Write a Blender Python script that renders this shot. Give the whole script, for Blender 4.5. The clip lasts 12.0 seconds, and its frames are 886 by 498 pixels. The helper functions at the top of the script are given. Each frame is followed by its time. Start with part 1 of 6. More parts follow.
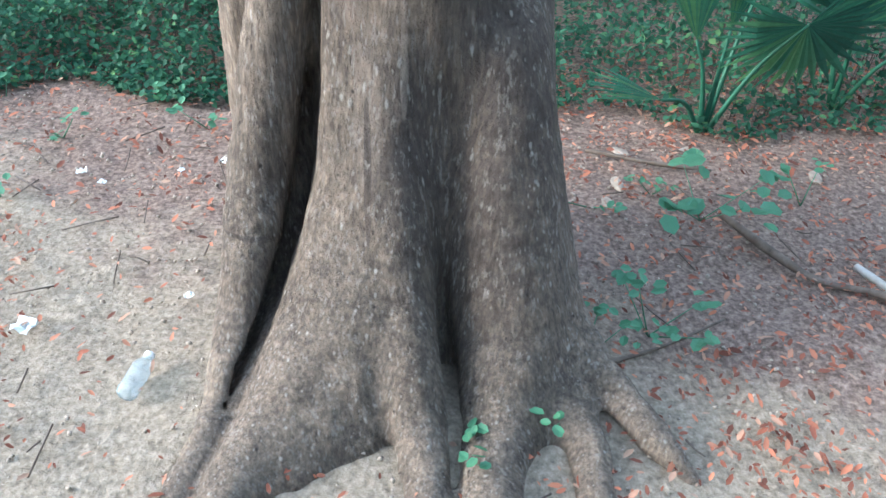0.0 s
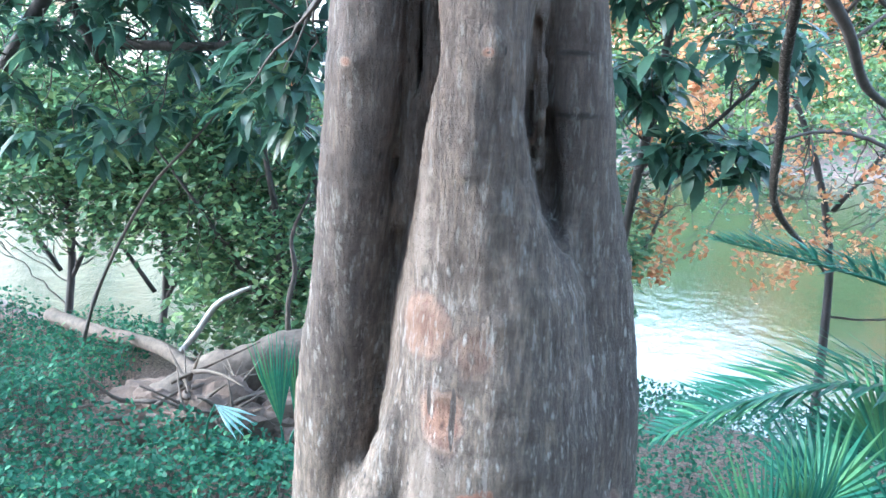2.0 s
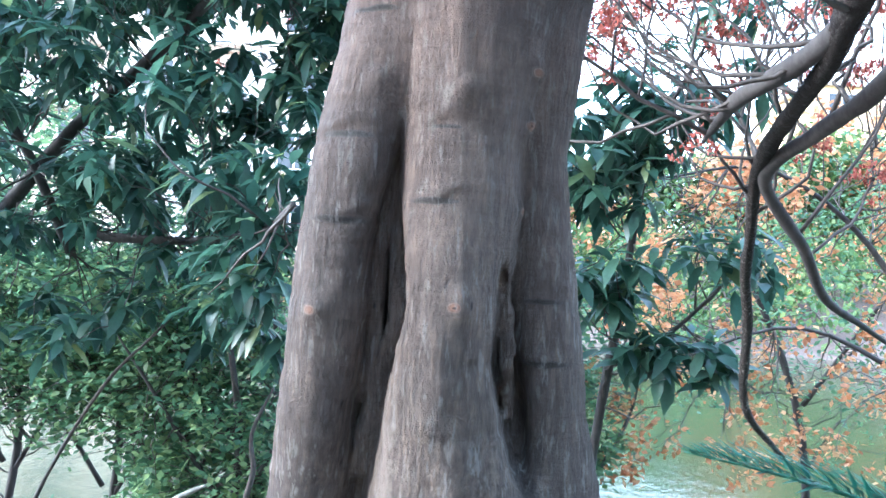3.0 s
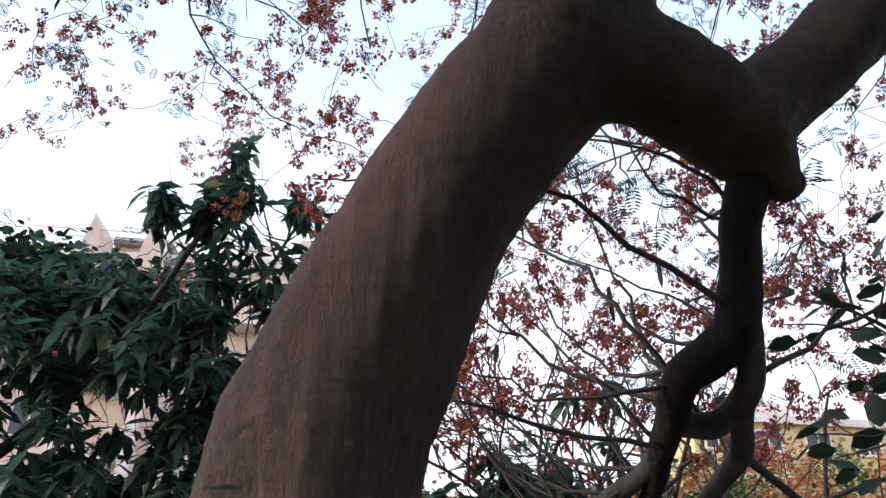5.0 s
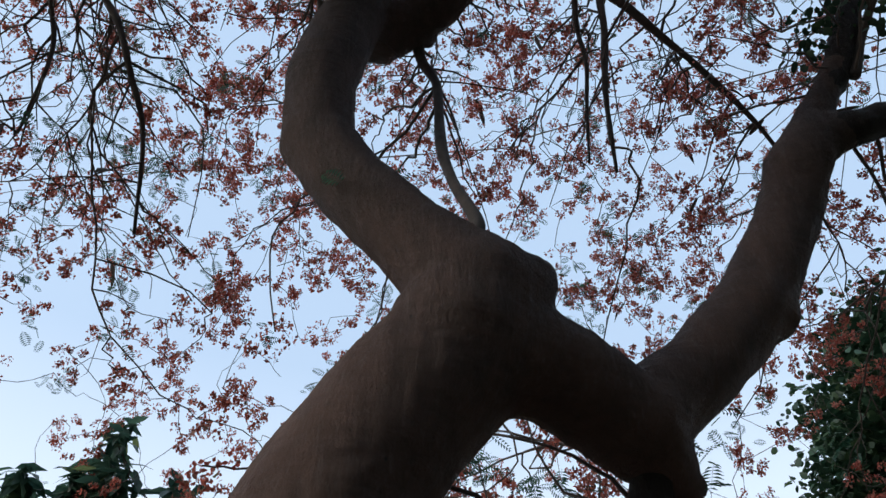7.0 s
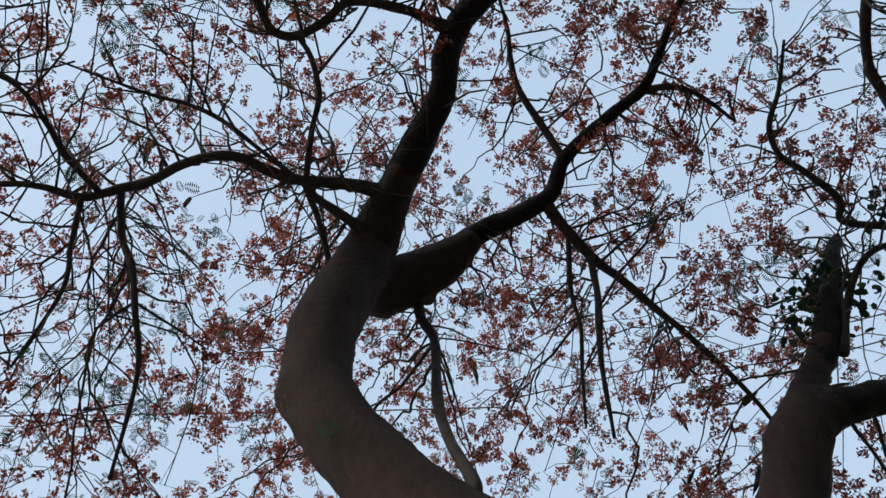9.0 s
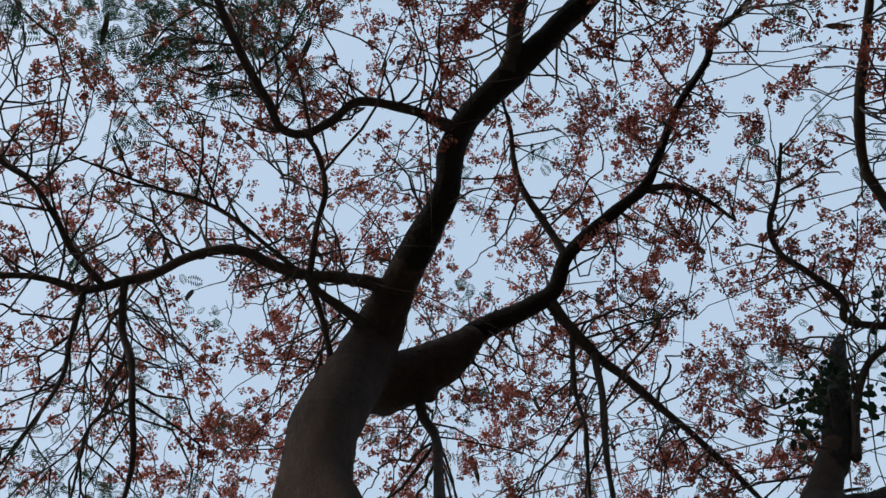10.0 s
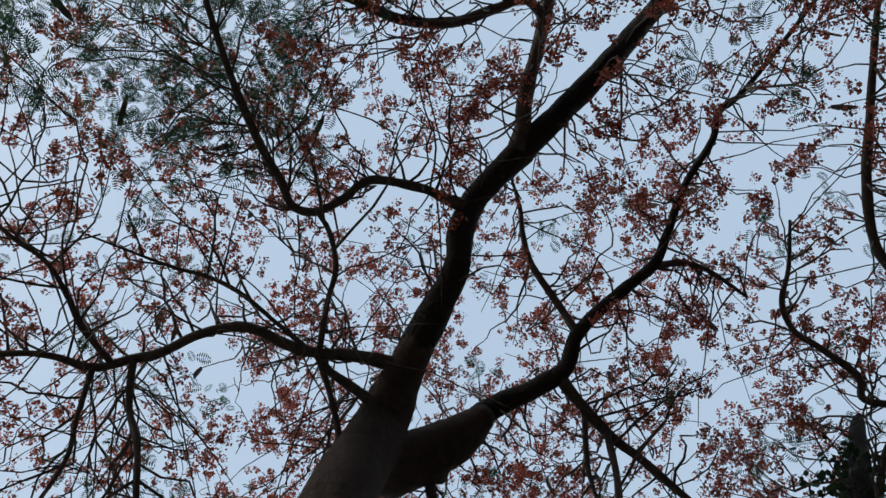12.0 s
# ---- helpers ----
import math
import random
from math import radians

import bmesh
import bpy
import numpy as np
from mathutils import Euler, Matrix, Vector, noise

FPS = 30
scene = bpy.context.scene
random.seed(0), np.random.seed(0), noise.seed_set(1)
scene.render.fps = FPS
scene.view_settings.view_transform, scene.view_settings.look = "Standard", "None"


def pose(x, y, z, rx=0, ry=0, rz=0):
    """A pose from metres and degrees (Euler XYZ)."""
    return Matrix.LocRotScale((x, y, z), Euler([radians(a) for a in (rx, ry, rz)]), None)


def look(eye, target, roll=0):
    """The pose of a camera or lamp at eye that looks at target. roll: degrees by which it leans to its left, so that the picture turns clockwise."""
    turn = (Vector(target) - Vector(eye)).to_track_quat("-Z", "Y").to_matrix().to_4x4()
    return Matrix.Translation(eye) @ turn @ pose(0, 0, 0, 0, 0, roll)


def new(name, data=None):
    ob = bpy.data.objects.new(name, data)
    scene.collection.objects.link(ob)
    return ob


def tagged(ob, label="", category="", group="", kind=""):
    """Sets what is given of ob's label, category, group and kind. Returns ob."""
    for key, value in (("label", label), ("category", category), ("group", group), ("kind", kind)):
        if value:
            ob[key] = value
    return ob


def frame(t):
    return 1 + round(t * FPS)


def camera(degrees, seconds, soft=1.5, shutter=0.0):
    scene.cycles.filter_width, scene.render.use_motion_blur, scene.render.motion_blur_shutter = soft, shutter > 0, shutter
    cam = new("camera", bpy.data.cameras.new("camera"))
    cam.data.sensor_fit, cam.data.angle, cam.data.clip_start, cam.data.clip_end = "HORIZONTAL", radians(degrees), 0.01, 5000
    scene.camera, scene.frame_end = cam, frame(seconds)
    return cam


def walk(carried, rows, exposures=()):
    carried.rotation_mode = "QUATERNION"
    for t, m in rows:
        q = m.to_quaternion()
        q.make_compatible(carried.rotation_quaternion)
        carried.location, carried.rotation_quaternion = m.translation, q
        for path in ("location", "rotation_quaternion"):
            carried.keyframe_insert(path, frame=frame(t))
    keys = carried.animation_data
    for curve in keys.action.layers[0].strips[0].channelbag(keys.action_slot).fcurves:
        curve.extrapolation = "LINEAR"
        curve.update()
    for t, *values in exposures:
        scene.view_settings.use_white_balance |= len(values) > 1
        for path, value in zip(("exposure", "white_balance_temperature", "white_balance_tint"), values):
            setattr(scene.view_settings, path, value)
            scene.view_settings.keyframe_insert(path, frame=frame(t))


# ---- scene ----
cam = camera(59.6, 12.0)
PATH = [
    (0.0, 0.0064, -0.0017, 1.4103, 49.498, -1.088, 0.362),
    (0.5, -0.0459, 0.0297, 1.4797, 55.737, -1.629, 3.542),
    (1.0, -0.0720, 0.0621, 1.5688, 63.288, -2.073, 4.395),
    (1.5, -0.0853, 0.0838, 1.6531, 71.219, -2.542, 4.084),
    (2.0, -0.0932, 0.1238, 1.7221, 78.594, -2.796, 3.472),
    (2.5, -0.0954, 0.1627, 1.7912, 85.067, -3.143, 2.601),
    (3.0, -0.0945, 0.1734, 1.8426, 91.456, -3.692, 1.316),
    (3.2, -0.0927, 0.1729, 1.8643, 94.021, -3.777, 0.619),
    (4.8, -0.0147, -0.0150, 2.0447, 113.626, -1.644, -4.858),
    (5.0, -0.0143, -0.0094, 2.0457, 116.147, -1.404, -6.032),
    (5.5, -0.0224, 0.0080, 2.0483, 122.199, -0.543, -8.942),
    (6.0, -0.0240, 0.0190, 2.0556, 127.610, 0.162, -11.061),
    (6.5, -0.0245, 0.0221, 2.0580, 132.639, 0.743, -12.469),
    (7.0, -0.0301, 0.0177, 2.0584, 137.482, 1.056, -13.631),
    (7.5, -0.0266, 0.0006, 2.0708, 141.904, 0.796, -14.452),
    (7.7, -0.0279, -0.0126, 2.0766, 143.559, 0.545, -14.834),
    (9.3, -0.0755, 0.0322, 2.0560, 158.697, 0.310, -16.759),
    (9.5, -0.0840, 0.0295, 2.0640, 160.036, 0.325, -16.887),
    (10.0, -0.0907, 0.0173, 2.0719, 162.963, 0.197, -17.186),
    (10.5, -0.0901, 0.0105, 2.0770, 165.291, 0.011, -17.331),
    (11.0, -0.1061, 0.0029, 2.0845, 166.821, 0.060, -17.382),
    (11.5, -0.1085, -0.0007, 2.0840, 167.782, -0.090, -17.242),
    (12.0, -0.1077, 0.0018, 2.0799, 168.295, -0.330, -17.033),
]
walk(cam, [(r[0], pose(*r[1:])) for r in PATH], [(0, 2.5, 5700, 3), (0.5, 2.72, 5500, 2), (1.0, 2.95, 5250, 1), (1.5, 3.2, 5080, 0), (2.5, 3.34, 5020, 2), (3.0, 3.26, 4960, 3), (3.2, 3.08, 5300, 9), (4.8, 0.92, 6250, 15), (5.2, 0.7, 6350, 15), (5.8, 0.28, 6450, 12), (6.5, 0.2, 6300, 9), (9.3, 0.1, 6700, 8), (12, -0.02, 6800, 8)])

# ---- light ----
world = bpy.data.worlds.new("sky")
scene.world = world
world.use_nodes = True
wn = world.node_tree.nodes
sky = wn.new("ShaderNodeTexSky")
sky.sky_type = "NISHITA"
sky.sun_disc = False
sky.sun_elevation = radians(24)
sky.sun_rotation = radians(-99)
sky.air_density, sky.dust_density, sky.ozone_density = 1.0, 8.0, 1.5
wn["Background"].inputs["Strength"].default_value = 0.15
haze = wn.new("ShaderNodeMix")
haze.data_type = "RGBA"
haze.inputs["Factor"].default_value = 0.72
wtc = wn.new("ShaderNodeTexCoord")
wsep = wn.new("ShaderNodeSeparateXYZ")
world.node_tree.links.new(wtc.outputs["Generated"], wsep.inputs[0])
wramp = wn.new("ShaderNodeValToRGB")
wramp.color_ramp.elements.new(0.3)
wramp.color_ramp.elements.new(0.62)
for el, (pos, col) in zip(wramp.color_ramp.elements, ((0.0, (0.95, 0.95, 1.0)), (0.3, (0.78, 0.84, 0.94)), (0.62, (0.42, 0.535, 0.69)), (1.0, (0.39, 0.51, 0.67)))):
    el.position, el.color = pos, (*col, 1)
wmul = wn.new("ShaderNodeMix")
wmul.data_type, wmul.blend_type = "RGBA", "MULTIPLY"
wmul.inputs["Factor"].default_value = 1.0
wmul.inputs["B"].default_value = (10, 10, 10, 1)
world.node_tree.links.new(wsep.outputs["Z"], wramp.inputs["Fac"])
world.node_tree.links.new(wramp.outputs["Color"], wmul.inputs["A"])
world.node_tree.links.new(wmul.outputs["Result"], haze.inputs["B"])
world.node_tree.links.new(sky.outputs["Color"], haze.inputs["A"])
world.node_tree.links.new(haze.outputs["Result"], wn["Background"].inputs["Color"])
sun = new("sun", bpy.data.lights.new("sun", "SUN"))
sun.data.energy, sun.data.angle, sun.data.color = 1.15, radians(20), (1.0, 0.93, 0.85)
sun.matrix_world = look((-9.0, -1.4, 4.0), (0, 0, 0))

# ---- materials ----


def node_mat(name):
    m = bpy.data.materials.new(name)
    m.use_nodes = True
    return m, m.node_tree.nodes, m.node_tree.links


def noise_tex(nodes, links, scale, detail=4.0, rough=0.55, stretch=(1, 1, 1), coords="Object"):
    tc = nodes.new("ShaderNodeTexCoord")
    mp = nodes.new("ShaderNodeMapping")
    mp.inputs["Scale"].default_value = stretch
    tx = nodes.new("ShaderNodeTexNoise")
    tx.inputs["Scale"].default_value, tx.inputs["Detail"].default_value = scale, detail
    tx.inputs["Roughness"].default_value = rough
    links.new(tc.outputs[coords], mp.inputs["Vector"])
    links.new(mp.outputs["Vector"], tx.inputs["Vector"])
    return tx.outputs["Fac"]


def ramp(nodes, links, fac, stops):
    r = nodes.new("ShaderNodeValToRGB")
    e = r.color_ramp.elements
    while len(e) < len(stops):
        e.new(0.5)
    for el, (pos, col) in zip(e, stops):
        el.position, el.color = pos, (*col, 1)
    links.new(fac, r.inputs["Fac"])
    return r.outputs["Color"]


def mix_col(nodes, links, fac, a, b, how="MIX"):
    n = nodes.new("ShaderNodeMix")
    n.data_type, n.blend_type = "RGBA", how
    for sock, v in ((n.inputs["Factor"], fac), (n.inputs["A"], a), (n.inputs["B"], b)):
        if isinstance(v, bpy.types.NodeSocket):
            links.new(v, sock)
        else:
            sock.default_value = v if isinstance(v, float) else (*v, 1)
    return n.outputs["Result"]


def bump(nodes, links, height, strength, dist, bsdf, base=None):
    b = nodes.new("ShaderNodeBump")
    b.inputs["Strength"].default_value, b.inputs["Distance"].default_value = strength, dist
    links.new(height, b.inputs["Height"])
    if base is not None:
        links.new(base, b.inputs["Normal"])
    links.new(b.outputs["Normal"], bsdf.inputs["Normal"])
    return b.outputs["Normal"]


def centre_distance(nodes, links, centre, squash, wobble):
    """Distance from a centre, made ragged."""
    tc = nodes.new("ShaderNodeTexCoord")
    nz = nodes.new("ShaderNodeTexNoise")
    nz.inputs["Scale"].default_value, nz.inputs["Detail"].default_value = 22, 5
    nz.inputs["Roughness"].default_value = 0.65
    links.new(tc.outputs["Object"], nz.inputs["Vector"])
    off = nodes.new("ShaderNodeVectorMath")
    off.operation = "MULTIPLY_ADD"
    off.inputs[1].default_value = (wobble * 2,) * 3
    links.new(nz.outputs["Color"], off.inputs[0])
    links.new(tc.outputs["Object"], off.inputs[2])
    sub = nodes.new("ShaderNodeVectorMath")
    sub.operation = "SUBTRACT"
    links.new(off.outputs[0], sub.inputs[0])
    sub.inputs[1].default_value = [c + wobble for c in centre]
    sc = nodes.new("ShaderNodeVectorMath")
    sc.operation = "MULTIPLY"
    links.new(sub.outputs[0], sc.inputs[0])
    sc.inputs[1].default_value = squash
    ln = nodes.new("ShaderNodeVectorMath")
    ln.operation = "LENGTH"
    links.new(sc.outputs[0], ln.inputs[0])
    return ln.outputs["Value"]


def math_node(nodes, links, how, a, b):
    m = nodes.new("ShaderNodeMath")
    m.operation = how
    for sock, v in ((m.inputs[0], a), (m.inputs[1], b)):
        if isinstance(v, bpy.types.NodeSocket):
            links.new(v, sock)
        else:
            sock.default_value = v
    return m.outputs[0]


def dashes(nodes, links, stretch, reach, share):
    """A mask of short ticks, one in some of the cells of a stretched grid."""
    tc = nodes.new("ShaderNodeTexCoord")
    nz = nodes.new("ShaderNodeTexNoise")
    nz.inputs["Scale"].default_value, nz.inputs["Detail"].default_value = 30, 3
    links.new(tc.outputs["Object"], nz.inputs["Vector"])
    wob = nodes.new("ShaderNodeVectorMath")
    wob.operation = "MULTIPLY_ADD"
    wob.inputs[1].default_value = (0.014,) * 3
    links.new(nz.outputs["Color"], wob.inputs[0])
    links.new(tc.outputs["Object"], wob.inputs[2])
    mp = nodes.new("ShaderNodeMapping")
    mp.inputs["Scale"].default_value = stretch
    links.new(wob.outputs[0], mp.inputs["Vector"])
    vo = nodes.new("ShaderNodeTexVoronoi")
    vo.inputs["Scale"].default_value = 1.0
    links.new(mp.outputs["Vector"], vo.inputs["Vector"])
    near = nodes.new("ShaderNodeMapRange")
    near.inputs["From Min"].default_value, near.inputs["From Max"].default_value = reach, reach * 0.45
    links.new(vo.outputs["Distance"], near.inputs["Value"])
    sep = nodes.new("ShaderNodeSeparateColor")
    links.new(vo.outputs["Color"], sep.inputs["Color"])
    return math_node(nodes, links, "MULTIPLY", near.outputs["Result"], math_node(nodes, links, "LESS_THAN", sep.outputs["Red"], share))


def bark_material(name, scars, tone=1.0, above=(0.54, 0.38, 0.335)):
    m, n, l = node_mat(name)
    b = n["Principled BSDF"]
    b.inputs["Roughness"].default_value = 0.72
    b.inputs["Specular IOR Level"].default_value = 0.3
    big = noise_tex(n, l, 3.4, 6, 0.65, (1, 1, 0.45))
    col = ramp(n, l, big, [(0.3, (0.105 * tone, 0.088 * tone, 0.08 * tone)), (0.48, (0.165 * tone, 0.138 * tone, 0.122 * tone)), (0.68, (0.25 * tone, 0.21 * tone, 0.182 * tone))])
    tc = n.new("ShaderNodeTexCoord")
    sx = n.new("ShaderNodeSeparateXYZ")
    l.new(tc.outputs["Object"], sx.inputs[0])
    low = n.new("ShaderNodeMapRange")
    low.inputs["From Min"].default_value, low.inputs["From Max"].default_value = 2.6, 1.3
    low.inputs["To Min"].default_value = 0.14
    l.new(sx.outputs["Z"], low.inputs["Value"])
    fibre = noise_tex(n, l, 105, 4, 0.65, (1, 1, 0.2))
    fb = ramp(n, l, fibre, [(0.34, (0.5, 0.48, 0.48)), (0.5, (0.96, 0.96, 0.96)), (0.64, (1.6, 1.56, 1.5))])
    col = mix_col(n, l, math_node(n, l, "MULTIPLY", low.outputs["Result"], 0.75), col, fb, "MULTIPLY")
    streak = noise_tex(n, l, 50, 8, 0.75, (1, 1, 0.16))
    st = ramp(n, l, streak, [(0.34, (0.55, 0.53, 0.53)), (0.5, (0.97, 0.97, 0.97)), (0.66, (1.4, 1.37, 1.33))])
    col = mix_col(n, l, math_node(n, l, "MULTIPLY", low.outputs["Result"], 0.85), col, st, "MULTIPLY")
    mott = noise_tex(n, l, 11, 8, 0.75, (1, 1, 0.6))
    mo = ramp(n, l, mott, [(0.34, (0.55, 0.53, 0.53)), (0.5, (1, 1, 1)), (0.66, (1.4, 1.36, 1.3))])
    col = mix_col(n, l, 0.5, col, mo, "MULTIPLY")
    wrinkle = noise_tex(n, l, 26, 7, 0.7, (0.5, 0.5, 3.4))
    wr = ramp(n, l, wrinkle, [(0.36, (0.72, 0.71, 0.7)), (0.6, (1.12, 1.11, 1.1))])
    col = mix_col(n, l, 0.45, col, wr, "MULTIPLY")
    # grey skin low down, pinkish brown further up, with backlit shade painted in
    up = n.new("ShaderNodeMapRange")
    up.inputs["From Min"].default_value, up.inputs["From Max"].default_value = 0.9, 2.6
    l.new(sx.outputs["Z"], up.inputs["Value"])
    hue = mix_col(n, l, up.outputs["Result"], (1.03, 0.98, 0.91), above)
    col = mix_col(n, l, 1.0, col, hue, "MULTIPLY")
    # bark darkened again towards the limbs to paint their shade against the sky
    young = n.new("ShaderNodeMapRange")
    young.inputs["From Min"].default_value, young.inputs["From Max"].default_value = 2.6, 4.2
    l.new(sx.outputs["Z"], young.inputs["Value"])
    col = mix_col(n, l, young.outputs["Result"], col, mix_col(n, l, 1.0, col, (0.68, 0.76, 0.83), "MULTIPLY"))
    # old scars, dark seams and darker patches
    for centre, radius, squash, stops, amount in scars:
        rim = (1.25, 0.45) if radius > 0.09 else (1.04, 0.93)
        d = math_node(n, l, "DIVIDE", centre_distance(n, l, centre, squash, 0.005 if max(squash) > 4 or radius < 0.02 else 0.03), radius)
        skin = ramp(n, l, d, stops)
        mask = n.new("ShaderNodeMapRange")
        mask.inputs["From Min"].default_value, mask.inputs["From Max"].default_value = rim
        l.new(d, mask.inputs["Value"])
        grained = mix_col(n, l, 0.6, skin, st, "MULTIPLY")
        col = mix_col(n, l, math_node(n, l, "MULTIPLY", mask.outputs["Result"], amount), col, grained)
    # grey-white lichen ticks, fine and coarse, and dark pits
    patchy = noise_tex(n, l, 6, 4, 0.6, (1, 1, 0.7))
    where = n.new("ShaderNodeMapRange")
    where.inputs["From Min"].default_value, where.inputs["From Max"].default_value = 0.3, 0.48
    l.new(patchy, where.inputs["Value"])
    scratch = noise_tex(n, l, 70, 6, 0.75, (1, 1, 0.2))
    sc = ramp(n, l, scratch, [(0.55, (0, 0, 0)), (0.61, (1, 1, 1))])
    col = mix_col(n, l, math_node(n, l, "MULTIPLY", math_node(n, l, "MULTIPLY", sc, where.outputs["Result"]), math_node(n, l, "MULTIPLY", low.outputs["Result"], 0.55)), col, (0.36, 0.32, 0.29))
    foot = n.new("ShaderNodeMapRange")
    foot.inputs["From Min"].default_value, foot.inputs["From Max"].default_value = 1.75, 1.2
    foot.inputs["To Min"].default_value = 0.08
    l.new(sx.outputs["Z"], foot.inputs["Value"])
    thick = math_node(n, l, "MULTIPLY", where.outputs["Result"], foot.outputs["Result"])
    ticks = math_node(n, l, "MULTIPLY", dashes(n, l, (44, 44, 12), 0.2, 0.6), thick)
    col = mix_col(n, l, math_node(n, l, "MULTIPLY", ticks, 0.72), col, (0.48, 0.44, 0.4))
    fine = math_node(n, l, "MULTIPLY", dashes(n, l, (90, 90, 26), 0.26, 0.5), thick)
    col = mix_col(n, l, math_node(n, l, "MULTIPLY", fine, 0.7), col, (0.36, 0.325, 0.295))
    pits = dashes(n, l, (26, 26, 12), 0.1, 0.3)
    col = mix_col(n, l, math_node(n, l, "MULTIPLY", pits, 0.85), col, (0.03, 0.023, 0.022))
    l.new(col, b.inputs["Base Color"])
    n1 = bump(n, l, streak, 1.0, 0.024, b)
    n1 = bump(n, l, fibre, 0.9, 0.01, b, n1)
    n1 = bump(n, l, mott, 0.5, 0.02, b, n1)
    n1 = bump(n, l, ticks, 0.5, 0.004, b, n1)
    n1 = bump(n, l, math_node(n, l, "SUBTRACT", 0.0, pits), 0.6, 0.006, b, n1)
    bump(n, l, wrinkle, 0.6, 0.01, b, n1)
    return m


def leaf_material(name, stops, translucent=0.35, rough=0.5, spec=0.4):
    m, n, l = node_mat(name)
    b = n["Principled BSDF"]
    geo = n.new("ShaderNodeNewGeometry")
    col = ramp(n, l, geo.outputs["Random Per Island"], stops)
    vein = noise_tex(n, l, 55, 3)
    vn = ramp(n, l, vein, [(0.3, (0.8, 0.8, 0.8)), (0.7, (1.12, 1.12, 1.1))])
    col = mix_col(n, l, 0.7, col, vn, "MULTIPLY")
    l.new(col, b.inputs["Base Color"])
    b.inputs["Roughness"].default_value = rough
    b.inputs["Specular IOR Level"].default_value = spec
    tr = n.new("ShaderNodeBsdfTranslucent")
    l.new(col, tr.inputs["Color"])
    mx = n.new("ShaderNodeMixShader")
    mx.inputs["Fac"].default_value = translucent
    l.new(b.outputs[0], mx.inputs[1])
    l.new(tr.outputs[0], mx.inputs[2])
    l.new(mx.outputs[0], n["Material Output"].inputs["Surface"])
    return m


def plain_material(name, lo, hi, scale, rough=0.8, bump_size=0.01, stretch=(1, 1, 1), strength=0.4):
    m, n, l = node_mat(name)
    b = n["Principled BSDF"]
    f1 = noise_tex(n, l, scale, 6, 0.65, stretch)
    f2 = noise_tex(n, l, scale * 0.13, 3, 0.5, stretch)
    c1 = ramp(n, l, f1, [(0.3, lo), (0.7, hi)])
    c2 = ramp(n, l, f2, [(0.3, (0.75, 0.75, 0.75)), (0.7, (1.15, 1.15, 1.15))])
    l.new(mix_col(n, l, 0.8, c1, c2, "MULTIPLY"), b.inputs["Base Color"])
    b.inputs["Roughness"].default_value = rough
    bump(n, l, f1, strength, bump_size, b)
    return m


def ground_material():
    m, n, l = node_mat("sandy_soil")
    b = n["Principled BSDF"]
    b.inputs["Roughness"].default_value = 0.95
    b.inputs["Specular IOR Level"].default_value = 0.15
    grain = noise_tex(n, l, 60, 6, 0.7)
    sand = ramp(n, l, grain, [(0.34, (0.13, 0.105, 0.081)), (0.48, (0.215, 0.177, 0.138)), (0.68, (0.34, 0.285, 0.228))])
    humus = ramp(n, l, grain, [(0.32, (0.06, 0.043, 0.036)), (0.5, (0.165, 0.118, 0.098)), (0.72, (0.33, 0.25, 0.21))])
    patch = noise_tex(n, l, 1.7, 5, 0.65)
    tc = n.new("ShaderNodeTexCoord")
    sx = n.new("ShaderNodeSeparateXYZ")
    l.new(tc.outputs["Object"], sx.inputs[0])
    far = n.new("ShaderNodeMath")
    far.operation = "MULTIPLY_ADD"
    far.inputs[1].default_value = 0.75
    far.inputs[2].default_value = -1.05
    l.new(sx.outputs["Y"], far.inputs[0])
    side = n.new("ShaderNodeMath")
    side.operation = "MULTIPLY_ADD"
    side.inputs[1].default_value = 0.3
    l.new(sx.outputs["X"], side.inputs[0])
    l.new(far.outputs[0], side.inputs[2])
    add = n.new("ShaderNodeMath")
    add.operation = "MULTIPLY_ADD"
    add.inputs[1].default_value = 1.6
    l.new(patch, add.inputs[0])
    l.new(side.outputs[0], add.inputs[2])
    mask = ramp(n, l, add.outputs[0], [(0.72, (0, 0, 0)), (1.0, (1, 1, 1))])
    col = mix_col(n, l, mask, sand, humus)
    l.new(col, b.inputs["Base Color"])
    lump = noise_tex(n, l, 14, 5, 0.6)
    n1 = bump(n, l, lump, 0.5, 0.03, b)
    bump(n, l, grain, 0.5, 0.01, b, n1)
    return m


def water_material():
    m, n, l = node_mat("river_water")
    b = n["Principled BSDF"]
    b.inputs["Base Color"].default_value = (0.035, 0.045, 0.02, 1)
    b.inputs["Roughness"].default_value = 0.05
    b.inputs["IOR"].default_value = 1.33
    w = noise_tex(n, l, 3.0, 6, 0.6, (1, 0.7, 1))
    bump(n, l, w, 0.25, 0.05, b)
    return m


SALMON = [(0.0, (0.24, 0.105, 0.07)), (0.35, (0.36, 0.18, 0.12)), (0.6, (0.28, 0.135, 0.09)), (0.76, (0.36, 0.21, 0.15)), (0.88, (0.15, 0.1, 0.085)), (1.0, (0.28, 0.23, 0.19))]
KNOT = [(0.0, (0.03, 0.014, 0.011)), (0.2, (0.1, 0.045, 0.033)), (0.3, (0.36, 0.19, 0.13)), (0.6, (0.24, 0.125, 0.09)), (0.74, (0.33, 0.22, 0.17)), (0.88, (0.13, 0.09, 0.075)), (1.0, (0.24, 0.19, 0.16))]
DARKPATCH = [(0.0, (0.055, 0.043, 0.043)), (0.6, (0.065, 0.05, 0.048)), (1.0, (0.08, 0.062, 0.058))]
